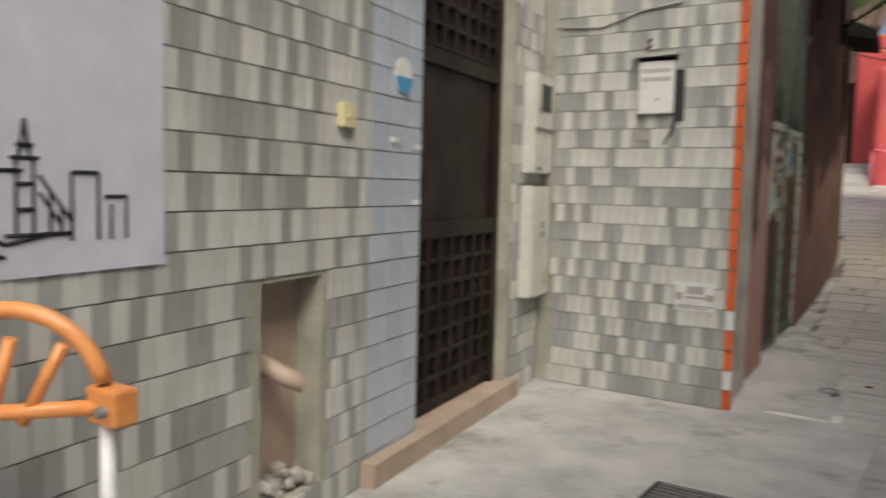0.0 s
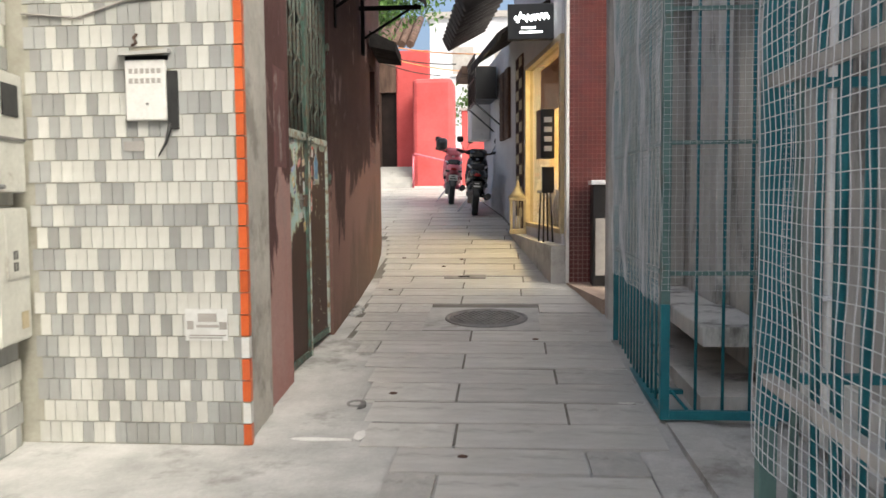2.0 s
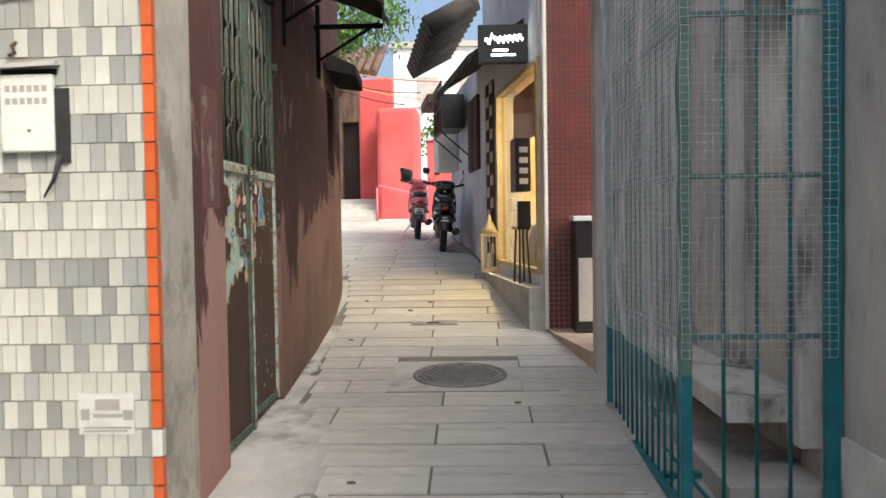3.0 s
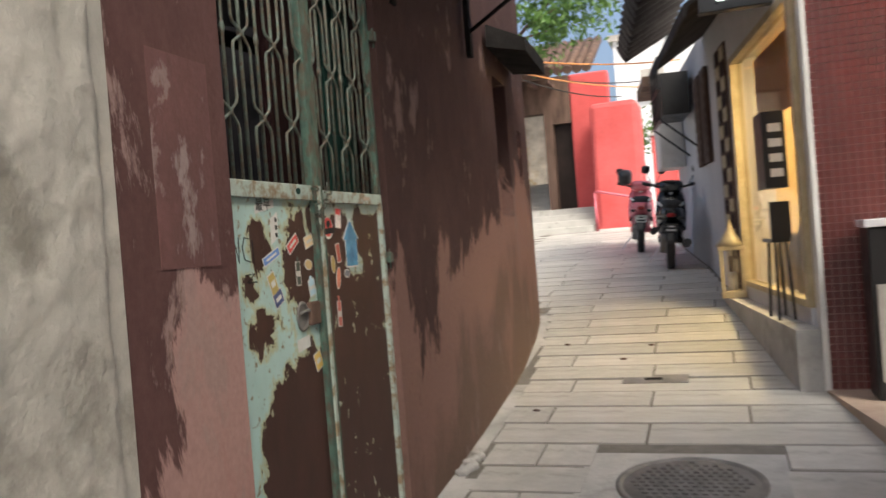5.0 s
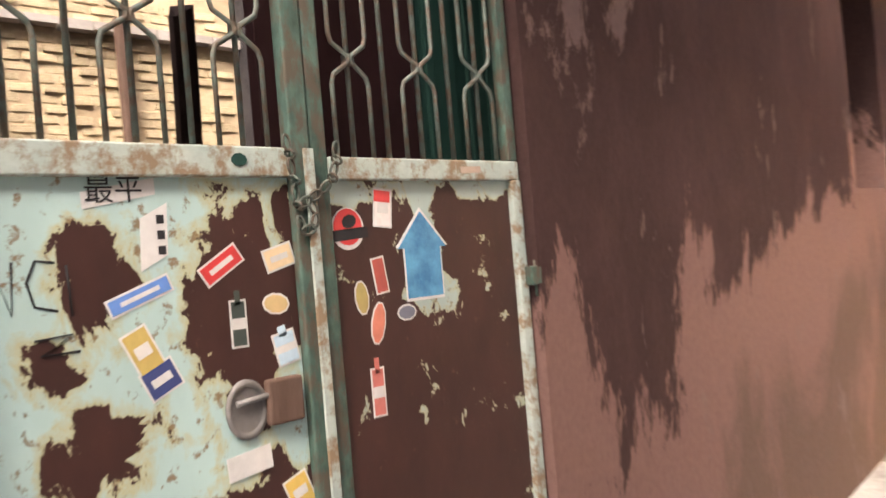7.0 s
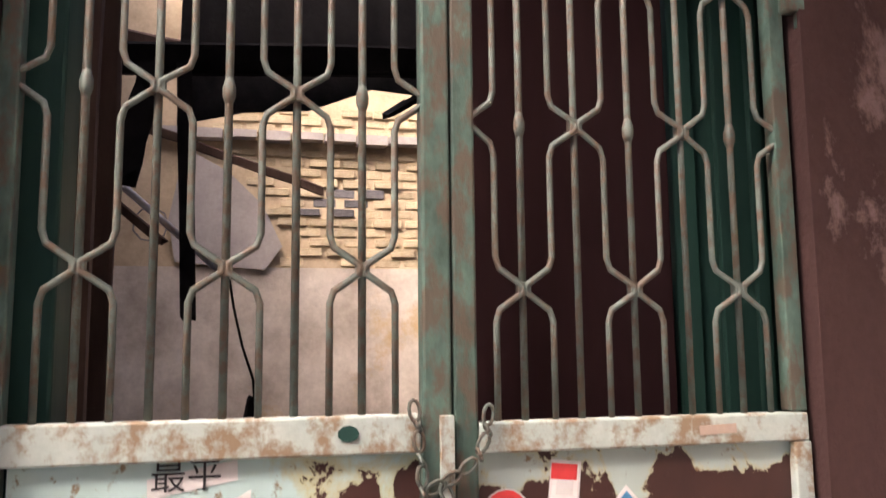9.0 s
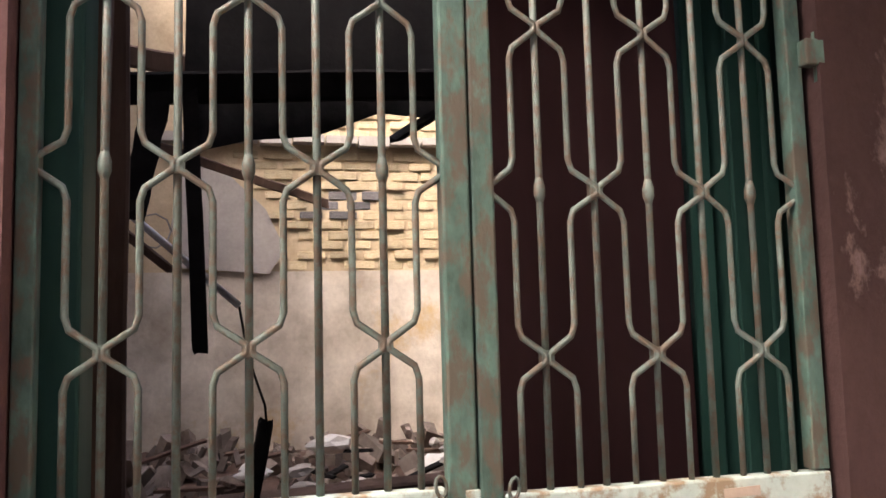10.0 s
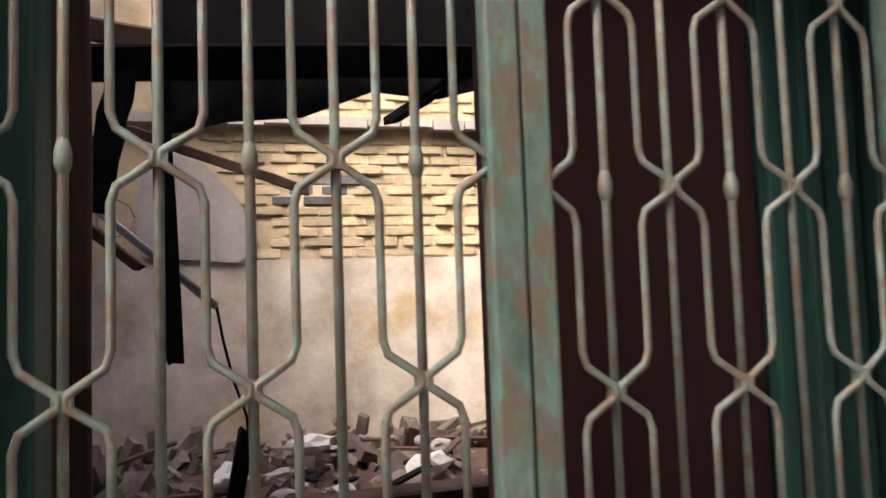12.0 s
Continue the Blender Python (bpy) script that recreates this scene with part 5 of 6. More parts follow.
# ---- cages on the right ----
def net(name, origin, u, v, nu, nv, du, dv, sag, parent):
    """A woven wire net of nu by nv cells, drooping a little."""
    verts, faces = [], []
    o, u, v = Vector(origin), Vector(u), Vector(v)
    nrm = u.cross(v).normalized()
    r = 0.0014

    def pt(i, j):
        w = noise.noise(Vector((i * 0.11, j * 0.09, o.y)))
        w2 = noise.noise(Vector((i * 0.3, j * 0.25, o.y + 5)))
        return o + u * (i * du + 0.006 * w2) + v * (j * dv + sag * 0.4 * w) + nrm * (sag * w)

    def strip(line):
        b = len(verts)
        for k, p in enumerate(line):
            d = (line[min(k + 1, len(line) - 1)] - line[max(k - 1, 0)]).normalized()
            side = d.cross(nrm).normalized() * r
            verts.extend((p + side, p - side * 0.5 + nrm * r, p - side * 0.5 - nrm * r))
        for k in range(len(line) - 1):
            a = b + 3 * k
            for m in range(3):
                q = (m + 1) % 3
                faces.append((a + m, a + q, a + 3 + q, a + 3 + m))

    for i in range(nu + 1):
        strip([pt(i, j) for j in range(0, nv + 1)])
    for j in range(nv + 1):
        strip([pt(i, j) for i in range(0, nu + 1)])
    me = bpy.data.meshes.new(name)
    me.from_pydata(verts, [], faces)
    me.materials.append(M["net"])
    ob = new(name, me)
    ob.parent = parent
    ob.matrix_parent_inverse = Matrix.Translation(-parent.location)
    return tagged(ob, "grey wire netting")


cage = thing("window_cage", (2.7, 6.6, 0.05), "teal painted steel window cage hung with wire netting", "cage")
CX, CY0, CY1, CW = 2.375, 5.60, 7.62, 3.09
part("corner_post", B(CX, CX + 0.05, CY0, CY0 + 0.05, 0.05, 0.70, bevel=0.004), "teal", cage)
part("corner_post", B(CX, CX + 0.05, CY0, CY0 + 0.05, 0.701, 3.3, bevel=0.004), "teal_pale", cage)
part("corner_post", B(CX, CX + 0.04, CY1 - 0.04, CY1, 0.05, 3.3, bevel=0.004), "teal", cage)
part("wall_post", B(CW - 0.07, CW, CY0 + 0.0, CY0 + 0.05, 0.05, 3.3, bevel=0.004), "teal", cage)
part("bottom_rail", B(CX + 0.004, CX + 0.044, CY0 + 0.051, CY1 - 0.041, 0.05, 0.09, bevel=0.003), "teal", cage)
part("bottom_rail", B(CX + 0.051, CW - 0.071, CY0 + 0.004, CY0 + 0.044, 0.05, 0.10, bevel=0.003), "teal", cage)
for yy in (6.15, 6.7, 7.2):
    part("floor_bar", B(CX + 0.045, CW, yy, yy + 0.05, 0.06, 0.085), "teal", cage)
for xx in (2.55, 2.72, 2.89):
    part("floor_rod", T([(xx, CY0 + 0.045, 0.075), (xx, CY1, 0.075)], 0.010, 6), "teal", cage)
for zz in (0.86, 1.58, 2.30, 3.0):
    part("cross_rail", B(CX + 0.006, CX + 0.03, CY0 + 0.051, CY1 - 0.041, zz, zz + 0.022), "teal_pale", cage)
    part("cross_rail", B(CX + 0.051, CW - 0.071, CY0 + 0.012, CY0 + 0.034, zz, zz + 0.022), "teal_pale", cage)
for k in range(13):
    yy = CY0 + 0.05 + (CY1 - CY0 - 0.09) * (k + 1) / 14
    part("bar", T([(CX + 0.034, yy, 0.09), (CX + 0.034, yy, 0.80)], 0.0085, 6), "teal", cage)
    part("bar", T([(CX + 0.034, yy, 0.80), (CX + 0.034, yy, 3.3)], 0.0083, 6), "teal_pale" if k % 3 else "teal", cage)
for k in range(3):
    xx = CX + 0.05 + (CW - CX - 0.12) * (k + 1) / 4
    part("bar", T([(xx, CY0 + 0.038, 0.1), (xx, CY0 + 0.038, 3.3)], 0.0095, 6), "teal", cage)
net("netting", (CX - 0.012, CY0, 0.70), (0, 1, 0), (0, 0, 1), 56, 74, 0.036, 0.035, 0.022, cage)
net("netting", (CX, CY0 - 0.012, 0.78), (1, 0, 0), (0, 0, 1), 19, 68, 0.036, 0.037, 0.012, cage)

cage2 = thing("window_cage", (2.6, 2.1, 0.32), "tall teal barred cage screened with sagging netting", "cage")
X2 = 2.17
part("corner_post", B(X2, X2 + 0.045, 3.18, 3.225, 0.32, 0.72, bevel=0.004), "teal_pale", cage2)
part("corner_post", B(X2, X2 + 0.045, 3.18, 3.225, 0.721, 3.3, bevel=0.004), "teal", cage2)
for zz in (0.83, 1.58, 2.4, 3.1):
    part("cross_rail", B(X2 + 0.004, X2 + 0.03, 0.9, 3.179, zz, zz + 0.03), "stained", cage2, "grimy cross rail")
    part("cross_rail", B(X2 + 0.046, 3.1, 3.19, 3.215, zz, zz + 0.025), "teal", cage2)
for k in range(18):
    yy = 3.18 - 0.125 * (k + 1)
    part("bar", T([(X2 + 0.04, yy, 0.32), (X2 + 0.04, yy, 3.3)], 0.011, 6), "teal" if k % 4 else "teal_pale", cage2)
for k in range(6):
    xx = X2 + 0.05 + 0.14 * (k + 1)
    part("bar", T([(xx, 3.20, 0.32), (xx, 3.20, 3.3)], 0.011, 6), "teal", cage2)
part("bottom_rail", B(X2, X2 + 0.04, 0.9, 3.179, 0.32, 0.36), "teal", cage2)
net("netting", (X2 - 0.014, 0.95, 0.66), (0, 1, 0), (0, 0, 1), 62, 74, 0.036, 0.035, 0.02, cage2)
solid("drain_pipe", T([(3.06, 5.05, 3.4), (3.06, 5.05, 0.45), (3.04, 5.02, 0.25), (2.98, 4.95, 0.12)], 0.024, 10), "white", "white plastic drain pipe on the stained wall", "pipe")
for zz in (0.8, 1.8, 2.6):
    solid("pipe_clip", B(3.02, 3.1, 5.02, 5.08, zz, zz + 0.025), "steel", "metal pipe clip on the wall", "clip", "pipe clips")
setting("wall_base_patch", B(3.08, 3.0995, 3.0, 5.8, 0.05, 0.42), "old_white", "flaking whitewash along the wall foot", "wall")

# ---- shop ----
MOS = mesh("mosaic_tile", B(-0.022, 0.022, -0.004, 0.004, -0.022, 0.022), "red_mosaic")
verts, faces = [], []
for i in range(19):
    for j in range(66):
        p = Vector((2.225 + 0.05 * i, 9.977, 0.365 + 0.05 * j))
        if i < 11 and 8 < j < 36:
            piece("mosaic_tile", MOS, wall_shop_side, p)
        else:
            b = len(verts)
            verts += [p + v.co for v in MOS.vertices]
            faces += [[b + q for q in f.vertices] for f in MOS.polygons]
me = bpy.data.meshes.new("mosaic_sheet")
me.from_pydata(verts, [], faces)
me.materials.append(M["red_mosaic"])
ob = new("mosaic_sheet", me)
ob.parent = wall_shop_side
tagged(ob, "dark red mosaic tiles with pale joints", kind="stuff")
setting("shop_corner_trim", B(2.165, 2.203, 9.965, 10.2, 0.3, 3.9, bevel=0.006), "white", "pale corner trim of the shop wall", "trim")
win = thing("shop_window", (2.0, 11.3, 0.9), "large shop window with warm yellow light inside", "window")
part("pane", SB(10.3, 12.55, -0.06, -0.052, 0.9, 3.04), "glass", win)
for a, b, z0, z1 in ((10.22, 10.3, 0.86, 3.08), (12.53, 12.6, 0.86, 3.08), (10.3, 12.53, 0.86, 0.91), (10.3, 12.53, 3.02, 3.08)):
    part("window_frame", SB(a, b, -0.1, 0.012, z0, z1), "gold", win)
for o in win.children:
    if o.name.startswith("pane"):
        o.visible_shadow = False
lamp = thing("ceiling_lamp", (2.9, 11.4, 3.05), "warm shop ceiling lamp", "lamp")
part("diffuser", SB(10.8, 12.4, -1.3, -0.9, 3.05, 3.09), "lamp_warm", lamp)
solid("hanging_cloth", SB(10.9, 12.1, -0.14, -0.13, 2.35, 2.95), "orange", "translucent orange printed cloth inside the window", "cloth")
for k in range(5):
    y = 10.7 + 0.35 * k
    v = S0 + SD * (y - 9.97) - SN * 0.3
    bm = bmesh.new()
    lathe(bm, v.x, v.y, [(0.05, 0.62), (0.09, 0.8), (0.10, 1.1 + 0.08 * (k % 3)), (0.04, 1.3 + 0.08 * (k % 3)), (0.05, 1.36 + 0.08 * (k % 3))], 14)
    solid("display_vase", bm, "gold", "gilded display vase inside the window", "vase", "window display")
pil = setting("pattern_pilaster", SB(12.72, 13.35, 0.001, 0.02, 0.74, 3.3), "timber", "dark patterned tile pilaster", "pilaster")
for k in range(16):
    for j in range(2):
        z = 0.82 + 0.155 * k
        bm = bmesh.new()
        shop_box(bm, 12.78 + 0.28 * j, 13.0 + 0.28 * j, 0.0205, 0.026, z, z + 0.13)
        part("pattern_tile", bm, "gold" if (k + j) % 2 else "dark_panel", pil)
solid("post_box", SB(10.5, 10.78, 0.02, 0.18, 1.72, 2.28), "black", "black wall box with cut letters", "box")
for k in range(4):
    solid("letter_bar", SB(10.495, 10.499, 0.05, 0.14, 1.80 + 0.11 * k, 1.86 + 0.11 * k), "paper", "pale cut letter bar on the black box", "letter", "letters on the black box")
ch = thing("bar_stool", (1.95, 10.75, 0.74), "tall black metal stool with a backrest", "stool")
for a, b in ((10.55, 0.03), (10.85, 0.03), (10.55, 0.14), (10.85, 0.14)):
    v = S0 + SD * (a - 9.97) + SN * b
    w = S0 + SD * (10.7 - 9.97) + SN * 0.09
    part("leg", T([(v.x, v.y, 0.745), (w.x + (v.x - w.x) * 0.7, w.y + (v.y - w.y) * 0.7, 1.32)], 0.012, 6), "black", ch)
part("seat", SB(10.55, 10.85, 0.02, 0.16, 1.32, 1.35), "black", ch)
part("backrest", SB(10.52, 10.55, 0.02, 0.16, 1.35, 1.62), "black", ch)
jar = thing("menu_stand", (2.5, 9.5, 0.335), "dark framed glass cabinet on the doorstep", "cabinet")
part("frame", B(2.42, 2.72, 9.62, 9.9, 0.336, 1.40, bevel=0.01), "black", jar)
part("glass_panel", B(2.45, 2.69, 9.612, 9.619, 0.45, 1.05), "patch", jar)
part("top", B(2.40, 2.74, 9.60, 9.92, 1.401, 1.45, bevel=0.008), "steel", jar)

lan = thing("lantern", (1.69, 12.75, 0.745), "tall cream fretwork floor lantern with a peaked roof", "lantern")
lx, ly, lz = 1.68, 12.62, 0.742
part("base", B(lx - 0.12, lx + 0.12, ly - 0.12, ly + 0.12, lz, lz + 0.07, bevel=0.008), "gold", lan)
for dx in (-0.1, 0.1):
    for dy in (-0.1, 0.1):
        part("post", B(lx + dx - 0.014, lx + dx + 0.014, ly + dy - 0.014, ly + dy + 0.014, lz + 0.07, lz + 0.47), "gold", lan)
part("collar", B(lx - 0.125, lx + 0.125, ly - 0.125, ly + 0.125, lz + 0.47, lz + 0.51, bevel=0.006), "gold", lan)
bm = bmesh.new()
lathe(bm, lx, ly, [(0.15, lz + 0.511), (0.09, lz + 0.58), (0.03, lz + 0.68), (0.025, lz + 0.72), (0.006, lz + 0.77)], 8)
part("roof", bm, "gold", lan)
for k in range(5):
    part("fret_bar", B(lx - 0.085 + 0.04 * k, lx - 0.075 + 0.04 * k, ly - 0.106, ly - 0.098, lz + 0.07, lz + 0.47), "gold", lan)
part("candle", T([(lx, ly, lz + 0.07), (lx, ly, lz + 0.25)], 0.035, 12), "paper", lan)

sign = thing("hanging_sign", (1.85, 10.68, 3.1), "black projecting lightbox sign with white script", "sign")
part("case", B(1.54, 2.10, 10.64, 10.74, 3.10, 3.51, bevel=0.008), "black", sign)
part("bracket", T([(2.1, 10.69, 3.45), (2.4, 10.69, 3.45)], 0.015), "black", sign)
part("bracket", T([(2.1, 10.69, 3.16), (2.4, 10.69, 3.16)], 0.015), "black", sign)
pts = [(1.62 + 0.40 * k / 40, 10.634, 3.33 + 0.04 * math.sin(k * 1.25) + (0.06 if 6 < k < 10 else 0) + 0.001 * k) for k in range(41)]
part("script_stroke", T(pts, 0.009, 5), "sign_white", sign, "white glowing script stroke")
for k, (a, b) in enumerate(((1.70, 1.86), (1.68, 1.94))):
    part("letter_bar", B(a, b, 10.632, 10.638, 3.225 - 0.05 * k, 3.245 - 0.05 * k), "sign_white", sign)
aw = thing("awning", (1.8, 11.5, 3.2), "dark brown canvas shop awning sloping to the lane", "awning")
bm = bmesh.new()
for y0, y1 in ((10.85, 14.2),):
    a = [S0 + SD * (y0 - 9.97), S0 + SD * (y1 - 9.97)]
    prof = [(0.0, 3.62), (0.62, 3.22), (0.62, 3.12), (0.60, 3.12), (0.58, 3.20), (0.0, 3.56)]
    ring = [[bm.verts.new((p.x + SN.x * o, p.y + SN.y * o, z + (0.12 if q else 0))) for o, z in prof] for q, p in enumerate(a)]
    for k in range(6):
        bm.faces.new((ring[0][k], ring[0][(k + 1) % 6], ring[1][(k + 1) % 6], ring[1][k]))
    bm.faces.new(ring[0][::-1])
    bm.faces.new(ring[1])
part("canvas", bm, "awning", aw)
roof2 = thing("tiled_canopy", (1.3, 15.5, 4), "dark corrugated canopy high over the lane", "canopy")
for k in range(11):
    p0 = S0 + SD * (14.3 + 0.36 * k - 9.97)
    part("roof_sheet", T([(p0.x, p0.y, 4.75), (p0.x + SN.x * 0.75, p0.y + SN.y * 0.75, 4.35)], 0.16, 8), "awning", roof2)
ac = thing("air_conditioner", (1.2, 16, 3), "dark air conditioner in an iron bracket cage", "air conditioner")
part("case", SB(15.2, 16.1, 0.06, 0.42, 2.95, 3.5), "black", ac)
for k in range(6):
    part("cage_bar", SB(15.0 + 0.22 * k, 15.02 + 0.22 * k, 0.45, 0.47, 2.85, 3.65), "black", ac)
for z in (2.85, 3.25, 3.65):
    part("cage_rail", SB(14.95, 16.2, 0.445, 0.475, z, z + 0.025), "black", ac)
for y in (15.0, 16.1):
    p = S0 + SD * (y - 9.97)
    part("bracket", T([(p.x + SN.x * 0.46, p.y + SN.y * 0.46, 2.85), (p.x, p.y, 2.45)], 0.015, 6), "black", ac)
ac2 = thing("air_conditioner", (1.1, 17, 2.6), "white air conditioner on the far wall", "air conditioner")
part("case", SB(16.5, 17.3, 0.02, 0.36, 2.35, 3.0), "white", ac2)
for y in (13.95, 14.5):
    sh = thing("shutter", (1.6, y, 2.4), "dark timber window shutter", "shutter", "window shutters")
    part("board", SB(y, y + 0.4, 0.002, 0.05, 2.2, 3.3), "timber", sh)
    for k in range(8):
        part("slat", SB(y + 0.04, y + 0.36, 0.051, 0.06, 2.25 + 0.13 * k, 2.33 + 0.13 * k), "timber", sh)
setting("eave_far", SB(16.4, 17.8, -0.2, 0.55, 3.55, 3.7), "timber", "old timber eave over the lane", "eave")


# ---- scooters ----
M["scoot_black"] = plain("black_lacquer", (0.012, 0.012, 0.013), 0.22)
M["scoot_red"] = plain("red_lacquer", (0.42, 0.03, 0.06), 0.25)
M["scoot_pink"] = plain("pink_lacquer", (0.62, 0.16, 0.20), 0.25)
M["tail_light"] = plain("tail_light_red", (0.35, 0.01, 0.01), 0.2)


def wheel(sc, y, r):
    bm = bmesh.new()
    lathe(bm, 0, 0, [(r - 0.07, -0.05), (r - 0.015, -0.052), (r, -0.025), (r, 0.025), (r - 0.015, 0.052), (r - 0.07, 0.05)], 24)
    bmesh.ops.transform(bm, matrix=Matrix.Translation((0, y, r)) @ Matrix.Rotation(radians(90), 4, "Y"), verts=bm.verts)
    w = part("wheel", bm, "rubber", sc)
    bm = bmesh.new()
    lathe(bm, 0, 0, [(0.03, -0.06), (r - 0.09, -0.055), (r - 0.075, -0.053), (r - 0.075, 0.053), (r - 0.09, 0.055), (0.03, 0.06)], 16)
    bmesh.ops.transform(bm, matrix=Matrix.Translation((0, y, r)) @ Matrix.Rotation(radians(90), 4, "Y"), verts=bm.verts)
    part("rim", bm, "iron", w)


def hull(rows):
    """A body from cross-sections (y, half width, z low, z high)."""
    bm = bmesh.new()
    rings = []
    for y, w, a, b in rows:
        m, h = (a + b) / 2, (b - a) / 2
        rings.append([bm.verts.new((w * math.copysign(abs(math.cos(t)) ** 0.6, math.cos(t)), y, m + h * math.copysign(abs(math.sin(t)) ** 0.6, math.sin(t)))) for t in [2 * math.pi * k / 14 for k in range(14)]])
    for p, q in zip(rings, rings[1:]):
        for k in range(14):
            f = bm.faces.new((p[k], p[(k + 1) % 14], q[(k + 1) % 14], q[k]))
            f.smooth = True
    bm.faces.new(rings[0][::-1])
    bm.faces.new(rings[-1])
    return bm


def scooter(body, accent, label, helmet):
    sc = thing("scooter", (0, 0, 0), label, "scooter", "parked scooters")
    wheel(sc, 0.27, 0.27)
    wheel(sc, 1.52, 0.26)
    part("tail", hull([(-0.02, 0.05, 0.72, 0.78), (0.1, 0.12, 0.62, 0.82), (0.4, 0.17, 0.5, 0.80), (0.75, 0.18, 0.36, 0.74), (0.95, 0.14, 0.3, 0.5)]), body, sc)
    part("seat", hull([(0.06, 0.06, 0.80, 0.84), (0.2, 0.13, 0.79, 0.90), (0.55, 0.15, 0.77, 0.87), (0.85, 0.12, 0.73, 0.80), (0.95, 0.05, 0.72, 0.76)]), "rubber", sc)
    part("floor_board", B(-0.17, 0.17, 0.8, 1.25, 0.27, 0.36, bevel=0.03), body, sc)
    part("front_shield", hull([(1.12, 0.12, 0.34, 0.5), (1.2, 0.21, 0.36, 0.9), (1.32, 0.2, 0.42, 1.0), (1.45, 0.1, 0.62, 0.95)]), body, sc)
    part("front_mudguard", hull([(1.25, 0.07, 0.42, 0.52), (1.5, 0.085, 0.50, 0.58), (1.75, 0.06, 0.36, 0.46)]), body, sc)
    part("rear_mudguard", hull([(-0.12, 0.05, 0.36, 0.40), (-0.04, 0.08, 0.40, 0.56), (0.15, 0.09, 0.50, 0.62)]), "black", sc)
    part("fork", T([(0, 1.22, 1.0), (0, 1.5, 0.27)], 0.03, 8), "steel", sc)
    part("handlebar", T([(-0.36, 1.12, 1.08), (-0.2, 1.2, 1.03), (0, 1.22, 1.02), (0.2, 1.2, 1.03), (0.36, 1.12, 1.08)], 0.018, 8), "black", sc)
    part("headlamp_cowl", hull([(1.12, 0.10, 0.98, 1.06), (1.22, 0.17, 0.94, 1.12), (1.36, 0.09, 0.93, 1.06)]), body, sc)
    for s in (-1, 1):
        part("grip", T([(s * 0.27, 1.16, 1.055), (s * 0.38, 1.11, 1.085)], 0.024, 8), "rubber", sc)
        mi = part("mirror", hull([(1.15, 0.01, 1.26, 1.30), (1.165, 0.06, 1.22, 1.33), (1.19, 0.03, 1.25, 1.31)]), "black", sc)
        for v in mi.data.vertices:
            v.co.x += s * 0.34
        part("mirror_stem", T([(s * 0.24, 1.18, 1.05), (s * 0.34, 1.17, 1.25)], 0.008, 6), "black", sc)
        part("grab_rail", T([(s * 0.12, 0.0, 0.84), (s * 0.16, 0.25, 0.86)], 0.014, 6), "steel", sc)
        part("indicator", B(s * 0.12 - 0.04, s * 0.12 + 0.04, -0.035, 0.0, 0.66, 0.70, bevel=0.008), accent, sc)
        part("side_trim", B(s * 0.165 - 0.02, s * 0.165 + 0.02, 0.2, 0.8, 0.50, 0.56, bevel=0.012), accent, sc)
    part("tail_light", hull([(-0.05, 0.03, 0.70, 0.74), (0.0, 0.06, 0.69, 0.75), (0.05, 0.06, 0.69, 0.75)]), "tail_light", sc, "red tail light")
    pl = part("number_plate", B(-0.085, 0.085, -0.075, -0.065, 0.50, 0.61), "black" if helmet is False else "white", sc)
    part("plate_digits", B(-0.06, 0.06, -0.079, -0.0755, 0.52, 0.545), "paper" if helmet is False else "ink", pl)
    part("plate_digits", B(-0.04, 0.04, -0.079, -0.0755, 0.57, 0.59), "paper" if helmet is False else "ink", pl)
    part("exhaust", T([(0.17, 0.7, 0.28), (0.19, 0.35, 0.31), (0.2, -0.02, 0.37)], 0.035, 10, 0.055), "black", sc)
    part("side_stand", T([(-0.12, 0.75, 0.27), (-0.3, 0.7, 0.0)], 0.014, 6), "steel", sc)
    part("engine", B(-0.14, -0.04, 0.25, 0.75, 0.2, 0.42, bevel=0.03), "iron", sc)
    if helmet:
        hm = part("helmet_cover", hull([(1.0, 0.03, 1.12, 1.2), (1.05, 0.10, 1.06, 1.28), (1.17, 0.12, 1.05, 1.31), (1.28, 0.07, 1.10, 1.26)]), "black", sc, "black helmet hung on the bar")
        for v in hm.data.vertices:
            v.co.x -= 0.26
    return sc


sc1 = scooter("scoot_black", "black", "black scooter parked on its stand", False)
sc1.matrix_basis = Matrix.LocRotScale((0.98, 14.75, zg(14.85) - 0.015), Euler((math.atan(0.085), radians(4), radians(3))), None)
sc2 = scooter("scoot_pink", "scoot_black", "pink scooter with a helmet parked on its stand", True)
sc2.matrix_basis = Matrix.LocRotScale((0.43, 17.0, zg(17.1) - 0.01), Euler((math.atan(0.075), radians(4), radians(5))), None)

# ---- far end of the lane ----
setting("doorway_dark", B(-1.99, -1.56, 23.8, 23.86, 1.4, 4.14), "door_brown", "dark doorway with a timber door ajar", "door")
for k in range(4):
    setting("step_%d" % (k + 1), B(-2.9, -1.0, 22.3 + 0.32 * k, 23.615, 1.3, 1.62 + 0.15 * k, bevel=0.01), "slab", "worn stone step to the red house", "step")
rl = thing("handrail", (-0.93, 22.2, 1.45), "pink painted tubular handrail", "handrail")
part("post", T([(-0.93, 22.25, 1.45), (-0.93, 22.25, 2.34)], 0.028, 8), "scoot_pink", rl)
part("rail", T([(-0.93, 22.25, 2.34), (-0.86, 22.2, 2.36), (0.35, 21.6, 2.05)], 0.028, 8), "scoot_pink", rl)
part("post", T([(0.35, 21.6, 1.42), (0.35, 21.6, 2.05)], 0.028, 8), "scoot_pink", rl)
